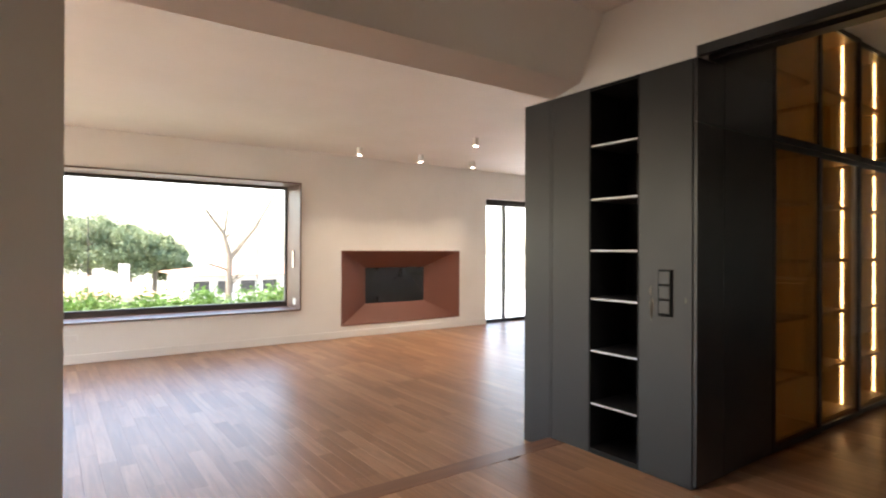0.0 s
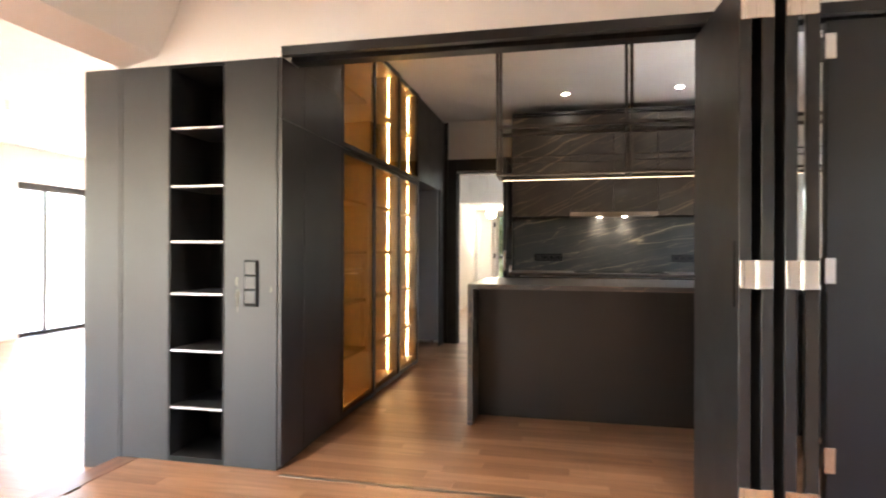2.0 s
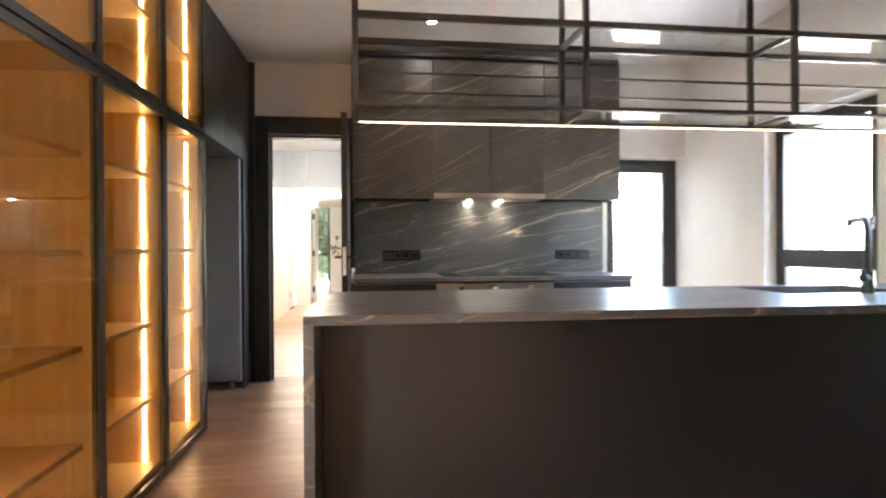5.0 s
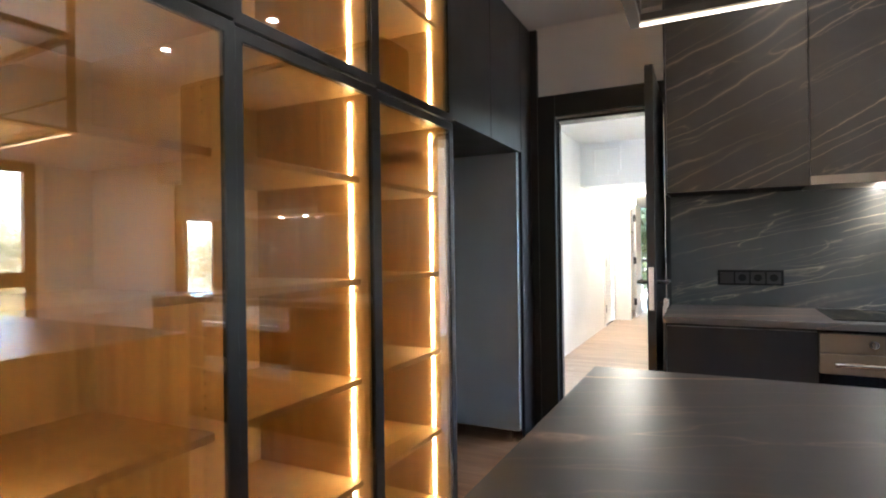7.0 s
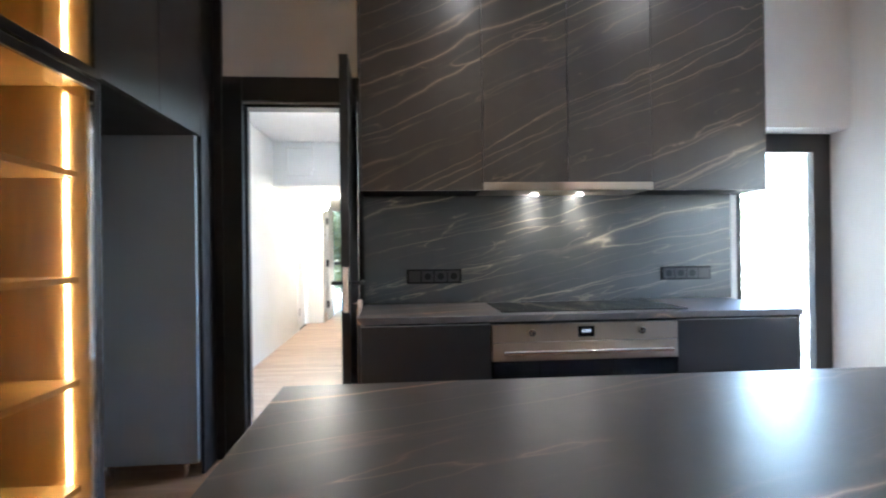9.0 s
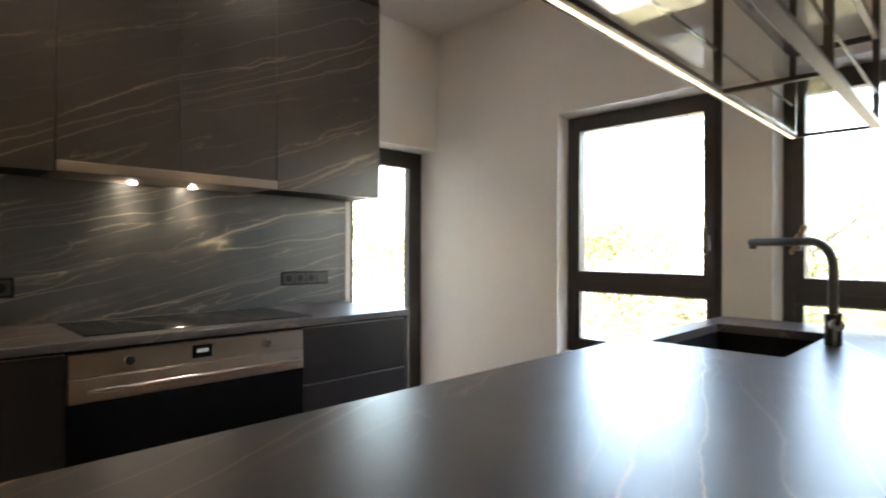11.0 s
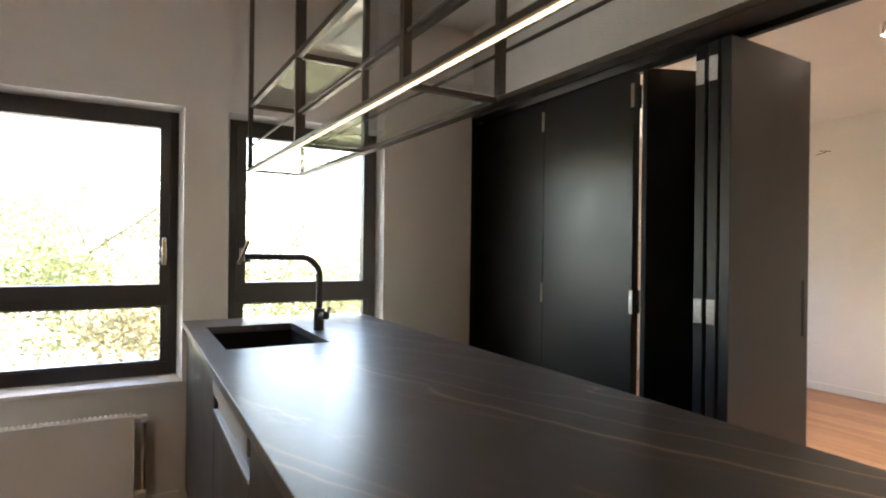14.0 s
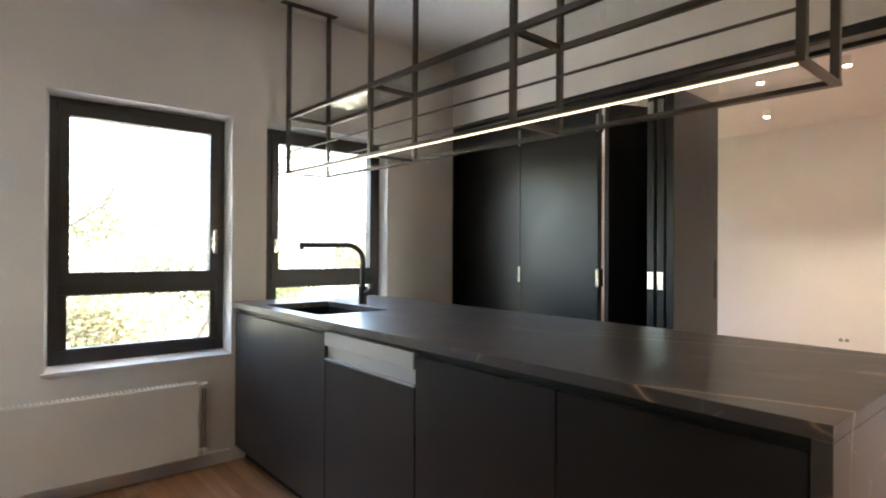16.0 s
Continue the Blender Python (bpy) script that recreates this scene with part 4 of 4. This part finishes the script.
def splay(name, quad, mat):
    bm = bmesh.new()
    f = bm.faces.new([bm.verts.new(q) for q in quad])
    bmesh.ops.recalc_face_normals(bm, faces=[f])
    bmesh.ops.solidify(bm, geom=[f], thickness=0.006)
    part(name, bm, mat, fire)
o = 0.004
A = [(x0 + o, NY - 0.004, z0 + o), (x1 - o, NY - 0.004, z0 + o), (x1 - o, NY - 0.004, z1 - o), (x0 + o, NY - 0.004, z1 - o)]
B = [(inner[0], yi, inner[2]), (inner[1], yi, inner[2]), (inner[1], yi, inner[3]), (inner[0], yi, inner[3])]
for i in range(4):
    j = (i + 1) % 4
    splay("splay_plate", (A[i], A[j], B[j], B[i]), RUST)
box("firebox", [(inner[0] - 0.03, inner[1] + 0.03, yi + 0.008, yi + 0.05, inner[2] - 0.03, inner[3] + 0.03)], SOOT, fire, 0)
ring("edge_trim", "y", FP, (x0 + 0.012, x1 - 0.012, z0 + 0.012, z1 - 0.012), NY - 0.008, NY - 0.001, RUST, fire)
sd = thing("door_3", (8.7, NY, LF), "dark framed sliding terrace door", "door", "", "structure")
a, b, z0, z1 = LD
xs = [a + 0.001, 8.32, 9.03, b - 0.001]
box("outer_frame", [(a + 0.001, b - 0.001, NY + 0.1, NY + 0.22, z1 - 0.10, z1 - 0.001), (a + 0.001, b - 0.001, NY + 0.1, NY + 0.22, z0 + 0.001, z0 + 0.05)], BRONZE, sd, 0.003)
for i, x in enumerate(xs):
    w = 0.03 if i in (0, 3) else 0.05
    xa = x if i == 0 else (x - w if i == 3 else x - w / 2)
    box("stile", (xa, xa + w, NY + 0.12, NY + 0.18, z0 + 0.051, z1 - 0.101), BRONZE, sd, 0.002)
for i in range(3):
    g = box("pane", (xs[i] + 0.026, xs[i + 1] - 0.026, NY + 0.147, NY + 0.153, z0 + 0.051, z1 - 0.101), GLASS, sd, 0)
    g.visible_shadow = False
ls = thing("wall_socket", (1.95, NY, 0.1), "white socket low on the living room wall", "socket")
box("frame", (1.84, 1.98, NY - 0.01, NY - 0.0005, 0.17, 0.24), WHITEP, ls, 0.002)
box("insert", [(1.85, 1.907, NY - 0.012, NY - 0.0102, 0.18, 0.23), (1.913, 1.97, NY - 0.012, NY - 0.0102, 0.18, 0.23)], TRIMW, ls, 0.001)

# ---- corridor fittings ----
vent = thing("air_vent", (11.9, 2.53, 2.1), "white air conditioning grille on the corridor bulkhead", "air vent")
box("frame", [(11.86, 11.898, 2.36, 2.70, 2.47, 2.50), (11.86, 11.898, 2.36, 2.39, 2.20, 2.47), (11.86, 11.898, 2.67, 2.70, 2.20, 2.47)], TRIMW, vent, 0.003)
box("filter_panel", (11.87, 11.898, 2.391, 2.669, 2.14, 2.469), WHITEP, vent, 0.002)
globe = thing("globe_lamp", (13.2, 2.45, 2.02), "round opal ceiling globe, lit", "ceiling lamp")
bm = bmesh.new()
bmesh.ops.create_uvsphere(bm, u_segments=24, v_segments=14, radius=0.10)
bmesh.ops.translate(bm, vec=(13.2, 2.45, 1.90), verts=bm.verts)
part("globe", bm, BALL, globe, "glowing opal globe", True)
cyl("ceiling_cup", (13.2, 2.45, 1.99), (13.2, 2.45, 2.019), 0.05, WHITEP, globe)
for n, (xa, xb) in enumerate(((13.55, 14.4),)):
    d3 = thing("door_4", (13.97, 2.9, 0), "white panelled corridor door, closed", "door", "", "structure")
    box("leaf", (xa + 0.03, xb - 0.03, 2.90, 2.94, 0.005, 1.97), TRIMW, d3, 0.003)
    box("casing", [(xa - 0.05, xa + 0.028, 2.855, 2.869, 0.001, 2.0), (xb - 0.028, xb + 0.05, 2.855, 2.869, 0.001, 2.0)], TRIMW, d3, 0.003)
    cyl("handle", (xb - 0.2, 2.87, 1.02), (xb - 0.08, 2.87, 1.02), 0.01, CHROME, d3, "nickel lever handle")
    for z in (0.28, 1.0, 1.74):
        box("hinge", (xa + 0.02, xa + 0.05, 2.848, 2.8545, z - 0.06, z + 0.06), INK, d3, 0.001, "black door hinge")
nib = structure("wall_corridor_nib", [(14.5, 14.62, 2.60, 2.87, 0, 2.02)], WHITE, "white wall nib in the corridor", "wall")
nd = thing("door_6", (15.5, 2.58, 0), "white corridor door standing open", "door", "", "structure")
box("leaf", (14.9, 15.62, 2.56, 2.60, 0.008, 1.98), TRIMW, nd, 0.003)
for z in (0.28, 1.0, 1.74):
    box("hinge", (14.88, 14.899, 2.556, 2.604, z - 0.06, z + 0.06), INK, nd, 0.001, "black door hinge")
ed = thing("door_5", (16.2, 2.55, 0), "glazed door at the corridor's end", "door", "", "structure")
box("frame", [(16.21, 16.25, 2.355, 2.40, 0.001, 2.04), (16.21, 16.25, 2.70, 2.745, 0.001, 2.04), (16.21, 16.25, 2.40, 2.70, 0.94, 1.0)], BRONZE, ed, 0.003)
g = box("pane", (16.225, 16.23, 2.40, 2.70, 0.001, 2.04), GLASS, ed, 0)
g.visible_shadow = False
hw = thing("window_4", (2.35, -2.7, 0.1), "tall dark framed hall window", "window", "", "structure")
a, b, z0, z1 = HW
box("window_frame", [(a + 0.001, a + 0.06, -2.74, -2.66, z0 + 0.001, z1 - 0.001), (b - 0.06, b - 0.001, -2.74, -2.66, z0 + 0.001, z1 - 0.001), (a + 0.06, b - 0.06, -2.74, -2.66, z1 - 0.06, z1 - 0.001), (a + 0.06, b - 0.06, -2.74, -2.66, z0 + 0.001, z0 + 0.06), (2.32, 2.38, -2.74, -2.66, z0 + 0.06, z1 - 0.06)], BRONZE, hw, 0.003)
for xa, xb in ((a + 0.06, 2.32), (2.38, b - 0.06)):
    g = box("pane", (xa, xb, -2.703, -2.697, z0 + 0.06, z1 - 0.06), GLASS, hw, 0)
    g.visible_shadow = False

# ---- oak strips ----
def strip_floor(owner, x0, x1, y0, y1, z, near, seed, most=300, wood=OAK):
    """Oak strips along y: those in the near stretch are pieces, the rest is joined."""
    rng = random.Random(seed)
    w, gap, th = 0.092, 0.0005, 0.012
    shared = {}
    def mesh_of(L, wd):
        k = (round(L, 3), round(wd, 4))
        if k not in shared:
            bm = bmesh.new()
            cuboid(bm, -wd / 2, wd / 2, -L / 2, L / 2, -th, 0, 0.0004)
            me = bpy.data.meshes.new("floor_strip")
            bm.to_mesh(me)
            bm.free()
            me.materials.append(wood)
            shared[k] = me
        return shared[k]
    verts, faces, count = [], [], 0
    n = int(math.ceil((x1 - x0) / w))
    for i in range(n):
        xa, xb = x0 + i * w, min(x0 + (i + 1) * w, x1) - gap
        if xb - xa < 0.01:
            continue
        y = y0 - rng.random() * 0.6
        while y < y1:
            L = rng.choice((0.45, 0.6, 0.75, 0.9, 1.05))
            ya, yb = max(y, y0), min(y + L, y1) - gap
            y += L
            if yb - ya < 0.02:
                continue
            cx, cy = (xa + xb) / 2, (ya + yb) / 2
            if near[0] < cx < near[1] and near[2] < cy < near[3] and count < most:
                ob = new("floor_strip", mesh_of(yb - ya, xb - xa))
                ob.location = (cx, cy, z)
                ob.parent = owner
                count += 1
                continue
            k, c = len(verts), 0.0004
            for zz, s in ((z - th, 0), (z - c, 0), (z, c)):
                verts.extend([(xa + s, ya + s, zz), (xb - s, ya + s, zz), (xb - s, yb - s, zz), (xa + s, yb - s, zz)])
            for q in range(4):
                r = (q + 1) % 4
                faces.append((k + q, k + r, k + 4 + r, k + 4 + q))
                faces.append((k + 4 + q, k + 4 + r, k + 8 + r, k + 8 + q))
            faces.append((k + 8, k + 9, k + 10, k + 11))
    me = bpy.data.meshes.new("floor_strips")
    me.from_pydata(verts, [], faces)
    me.materials.append(wood)
    ob = new("floor_strips", me)
    ob.parent = owner
    ob["kind"] = "stuff"
    ob["label"] = "oiled oak floor strips"


fk = tagged(new("floor"), "oiled oak strip floor in warm brown tones", "floor", "", "structure")
strip_floor(fk, 0.70, 4.287, -2.6, 3.265, 0.0, (2.6, 4.3, 0.2, 3.3), 5, 170)
strip_floor(fk, 4.288, 8.46, -1.343, 3.265, 0.0, (4.2, 5.3, 0.2, 3.3), 8, 130)
fc = tagged(new("floor_corridor"), "pale oak strip floor of the corridor", "floor", "", "structure")
strip_floor(fc, 8.465, 16.3, 0.7, 2.87, 0.0, (8.4, 9.6, 0.6, 2.9), 6, 300, PALE)
fl2 = tagged(new("floor_living"), "oiled oak strip floor one low step down", "floor", "", "structure")
strip_floor(fl2, -2.0, 10.8, 3.40, NY, LF, (1.9, 4.3, 3.3, 8), 7)
step = tagged(new("step_edge"), "oak edge board of the low step", "step", "", "structure")
STEP = timber("dark oak step edge", [(0.3, (0.17, 0.075, 0.04)), (0.7, (0.22, 0.10, 0.052))], 0, 0.3, 1.0, False)
sb = box("nosing_board", (0.70, 4.294, 3.267, 3.398, -0.03, 0.0), STEP, step, 0.003)
box("riser", (0.70, 4.294, 3.386, 3.394, LF - 0.01, -0.031), STEP, step, 0)

# ---- outside ----
def ground_mat():
    m = material("lawn and gravel", 0.9)
    v = coords(m)
    base(m, ramp(m, noise_tex(m, v, 0.5, 6), [(0.35, (0.16, 0.16, 0.08)), (0.65, (0.36, 0.33, 0.27))]))
    relief(m, noise_tex(m, v, 12, 5), 0.6, 0.05)
    return m
gm = ground_mat()
bm = bmesh.new()
prof = [(-400, 1.5), (-60, 0.2), (-30, -0.36), (13, -0.36), (22, -3.2), (60, -3.2), (400, -3.0)]
rows = [[bm.verts.new((x, y, z)) for x in (-400, -40, -10, 20, 50, 400)] for y, z in prof]
for r, s in zip(rows, rows[1:]):
    for i in range(5):
        bm.faces.new((r[i], r[i + 1], s[i + 1], s[i]))
tagged(part("ground", bm, gm), "garden ground falling away behind the house", "ground", "", "structure")
PAVE = plaster("pale terrace stone", (0.62, 0.60, 0.56), (0.72, 0.70, 0.66))
structure("terrace", (6.0, 16.0, NY + 0.305, 14.0, -0.36, LF - 0.02), PAVE, "pale stone terrace outside the sliding door", "terrace")
# Unseen paving, added so that sunlight bounces up to the kitchen ceiling.
structure("bounce_paving_south", (-2.0, 15.0, -4.1, -1.62, -0.36, -0.30), PAVE, "unseen pale paving added to bounce sunlight into the kitchen", "terrace")
def leaf_mat(name, a, b, c):
    m = material(name, 0.55)
    g = node(m, "ShaderNodeNewGeometry")
    base(m, ramp(m, g.outputs["Random Per Island"], [(0.0, a), (0.5, b), (1.0, c)]))
    t = node(m, "ShaderNodeBsdfTranslucent")
    wire(m, ramp(m, g.outputs["Random Per Island"], [(0.0, b), (1.0, c)]), t.inputs[0])
    mx = node(m, "ShaderNodeMixShader")
    mx.inputs[0].default_value = 0.3
    o = m.node_tree.nodes["Material Output"]
    wire(m, m.node_tree.nodes["Principled BSDF"].outputs[0], mx.inputs[1])
    wire(m, t.outputs[0], mx.inputs[2])
    wire(m, mx.outputs[0], o.inputs[0])
    return m
GREEN = leaf_mat("fresh green leaves", (0.05, 0.11, 0.015), (0.09, 0.18, 0.03), (0.16, 0.27, 0.06))
PINE = leaf_mat("pine needles", (0.11, 0.15, 0.07), (0.17, 0.22, 0.11), (0.25, 0.29, 0.16))
DRY = leaf_mat("pale dry leaves", (0.115, 0.12, 0.065), (0.21, 0.20, 0.115), (0.36, 0.32, 0.19))
OLIVE = leaf_mat("olive leaves", (0.065, 0.09, 0.03), (0.12, 0.14, 0.055), (0.22, 0.215, 0.095))
BARK = satin("grey bark", (0.15, 0.12, 0.09), 0.85)
TWIG = satin("pale dry twigs", (0.20, 0.17, 0.125), 0.85)
HOUSE = plaster("pale render", (0.62, 0.58, 0.52), (0.70, 0.66, 0.60))
TILE = satin("terracotta roof tiles", (0.42, 0.22, 0.14), 0.8)

def leaves(name, spots, size, mat, parent, rng, per):
    """Many small folded leaves round clump centres."""
    verts, faces = [], []
    for c, r in spots:
        for _ in range(per):
            u = Vector((rng.gauss(0, 1), rng.gauss(0, 1), rng.gauss(0, 0.8)))
            u = u.normalized() * r * rng.random() ** 0.4
            p = Vector(c) + u
            q = Euler((rng.uniform(0, 6.3), rng.uniform(0, 6.3), rng.uniform(0, 6.3))).to_matrix()
            s = size * rng.uniform(0.6, 1.3)
            k = len(verts)
            for v in ((0, -s, 0), (0.42 * s, 0, 0.12 * s), (0, s, 0), (-0.42 * s, 0, 0.12 * s)):
                verts.append(tuple(p + q @ Vector(v) - ORG[parent]))
            faces += [(k, k + 1, k + 2), (k, k + 2, k + 3)]
    me = bpy.data.meshes.new(name)
    me.from_pydata(verts, [], faces)
    me.materials.append(mat)
    ob = new(name, me)
    ob.parent = parent
    ORG[ob] = ORG[parent]
    return ob

def branches(bm, p, d, L, r, depth, rng, tips):
    """Bent, tapered limbs that fork."""
    q = Vector(p)
    d = Vector(d).normalized()
    n = 3
    for i in range(n):
        d = (d + Vector((rng.uniform(-1, 1), rng.uniform(-1, 1), rng.uniform(-0.5, 0.8))) * 0.22).normalized()
        e = q + d * L / n
        rod(bm, q, e, r * (1 - 0.18 * i), 6, r * (1 - 0.18 * (i + 1)))
        q = e
    tips.append((tuple(q), L))
    if depth:
        for _ in range(rng.choice((2, 3))):
            nd = (d + Vector((rng.uniform(-1, 1), rng.uniform(-1, 1), rng.uniform(-0.4, 0.7))) * 0.75).normalized()
            branches(bm, q, nd, L * rng.uniform(0.6, 0.85), r * 0.5, depth - 1, rng, tips)

def shrub(x, y, z, h, mat, seed, label, leaf=0.05, per=60, depth=3, cat="shrub", name="shrub", rad=0.35, stems=3, r0=0.035):
    rng = random.Random(seed)
    t = thing(name, (x, y, z), label, cat)
    tips = []
    bm = bmesh.new()
    for _ in range(stems):
        branches(bm, (x + rng.uniform(-0.2, 0.2), y + rng.uniform(-0.2, 0.2), z), (rng.uniform(-0.5, 0.5), rng.uniform(-0.5, 0.5), 1), h * 0.42, r0, depth, rng, tips)
    part("trunk", bm, TWIG if stems > 4 else BARK, t)
    if per:
        leaves("crown", [(c, rad * rng.uniform(0.6, 1.3)) for c, _ in tips], leaf, mat, t, rng, per)
    return t
G0 = -0.36
rng = random.Random(3)
for i, (x, y, h) in enumerate(((4.4, -5.4, 1.2), (5.4, -6.2, 1.5), (6.3, -5.0, 1.0), (7.3, -6.0, 1.4), (8.3, -5.2, 1.2), (3.2, -6.5, 1.8), (9.6, -6.4, 1.8), (2.0, -6.0, 1.7), (11.2, -3.9, 1.7), (11.6, -2.4, 1.9), (11.2, -1.2, 1.6), (5.0, -8.5, 2.4), (7.0, -8.8, 2.4), (9.0, -9, 2.4))):
    shrub(x, y, G0, h, DRY if i % 3 else OLIVE, 20 + i, "tangled garden shrub with pale dry leaves" if i % 3 else "olive green garden shrub among bare twigs", 0.036, 26, 3, r0=0.013, stems=8)
for i, (x, y) in enumerate(((6.2, -9.5), (8.6, -10), (3.8, -10.5), (13.5, -5.5), (5.1, -12), (7.4, -11.5), (9.9, -12), (2.2, -11.5), (6.7, -7.6), (4.4, -7.8))):
    shrub(x, y, G0, 4.2, DRY, 60 + i, "bare garden tree with fine twigs", 0.05, 30, 4, "tree", "bare_tree", 0.42, 1, 0.045)
for i, (x, y) in enumerate(((18.2, 2.6), (18.9, 3.3), (19.4, 2.2))):
    shrub(x, y, G0, 2.6, OLIVE, 120 + i, "dark green shrub outside the corridor's glazed door", 0.06, 90, 3, stems=6, r0=0.02)
for i in range(11):
    x = -1.4 + i * 0.75
    shrub(x, 10.2 + 0.3 * math.sin(i * 2.1), G0, 0.95 + 0.12 * math.sin(i * 1.7), GREEN, 80 + i, "fresh green hedge bush below the window", 0.045, 130, 1, "bush", "hedge_bush", 0.3, 5, 0.02)
bt = thing("bare_tree", (5.8, 17.0, -1.6), "bare pollarded tree with pale bark", "tree")
bm = bmesh.new()
rngb = random.Random(11)
limbs = [((5.8, 17, -1.7), (5.85, 17, 1.0), 0.15), ((5.85, 17, 1.0), (5.7, 17, 1.6), 0.10), ((5.7, 17, 1.6), (5.25, 17.1, 2.25), 0.07), ((5.7, 17, 1.6), (5.85, 17.2, 2.3), 0.06), ((5.85, 17, 0.9), (6.5, 16.9, 1.75), 0.09), ((6.5, 16.9, 1.75), (7.05, 16.8, 2.75), 0.065), ((5.8, 17, 0.6), (5.2, 16.8, 0.8), 0.04)]
for a, b, r in limbs:
    r = r * 0.7
    rod(bm, a, b, r, 8, r * 0.75)
    for _ in range(5):
        k = rngb.uniform(0.4, 1.0)
        branches(bm, Vector(a).lerp(Vector(b), k), (rngb.uniform(-1, 1), rngb.uniform(-0.5, 0.5), rngb.uniform(0.1, 1)), rngb.uniform(0.3, 0.6), r * 0.22, 2, rngb, [])
part("trunk", bm, BARK, bt)
def pine(x, y, zc, r, seed):
    rng = random.Random(seed)
    t = thing("pine_tree", (x, y, -3.2), "round-crowned green pine tree", "tree", "pines behind the garden")
    bm = bmesh.new()
    rod(bm, (x, y, -3.2), (x + 0.2, y, zc), 0.2, 8, 0.09)
    part("trunk", bm, BARK, t)
    sp = []
    for _ in range(70):
        u = Vector((rng.gauss(0, 1), rng.gauss(0, 1), rng.gauss(0, 1))).normalized() * rng.uniform(0.5, 1.0)
        sp.append(((x + u.x * r, y + u.y * r, zc + u.z * r * 0.8), r * rng.uniform(0.2, 0.36)))
    leaves("crown", sp, 0.10, PINE, t, rng, 200)
for i, (x, y, z, r) in enumerate(((3.4, 36, 1.5, 1.9), (5.3, 36, 1.1, 1.6), (6.7, 37, 0.9, 1.4), (7.7, 38, 0.3, 1.2), (1.0, 36, 1.8, 2.0), (-2.0, 37, 1.6, 2.2), (24, 40, 1.0, 2.6), (28, 38, 1.4, 2.4))):
    pine(x, y, z, r, 200 + i)
def house(x, y, w, dpt, z1, rise, label, wins=3):
    t = thing("house", (x, y, -3.2), label, "house")
    box("wall", (x - w / 2, x + w / 2, y, y + dpt, -3.2, z1), HOUSE, t, 0)
    bm = bmesh.new()
    e = 0.35
    P = [(x - w / 2 - e, y - e, z1), (x + w / 2 + e, y - e, z1), (x + w / 2 + e, y + dpt + e, z1), (x - w / 2 - e, y + dpt + e, z1), (x - w / 4, y + dpt / 2, z1 + rise), (x + w / 4, y + dpt / 2, z1 + rise)]
    v = [bm.verts.new(p) for p in P]
    for f in ((0, 1, 5, 4), (1, 2, 5), (2, 3, 4, 5), (3, 0, 4), (3, 2, 1, 0)):
        bm.faces.new([v[k] for k in f])
    rf = part("roof", bm, TILE, t)
    for dx in (-0.2, 0.3):
        box("chimney", (x + w * dx, x + w * dx + 0.35, y + dpt / 2 - 0.2, y + dpt / 2 + 0.2, z1 + 0.3, z1 + rise + 0.45), HOUSE, rf, 0)
    for k in range(wins):
        xx = x - w / 2 + w * (k + 0.5) / wins
        box("window", (xx - 0.3, xx + 0.3, y - 0.03, y + 0.02, z1 - 0.75, z1 - 0.25), BRONZE, t, 0)
house(2.6, 25, 5.0, 4.0, -0.65, 0.75, "low pale house with a terracotta roof")
house(9.6, 25, 6.5, 5.0, 0.10, 0.35, "long pale house with a shallow roof", 7)
house(19, 27, 6, 5, -0.4, 0.7, "low pale house with a terracotta roof")
structure("boundary_wall", (-12, 30, 19, 19.25, -3.3, -0.55), HOUSE, "pale boundary wall across the garden", "garden wall")
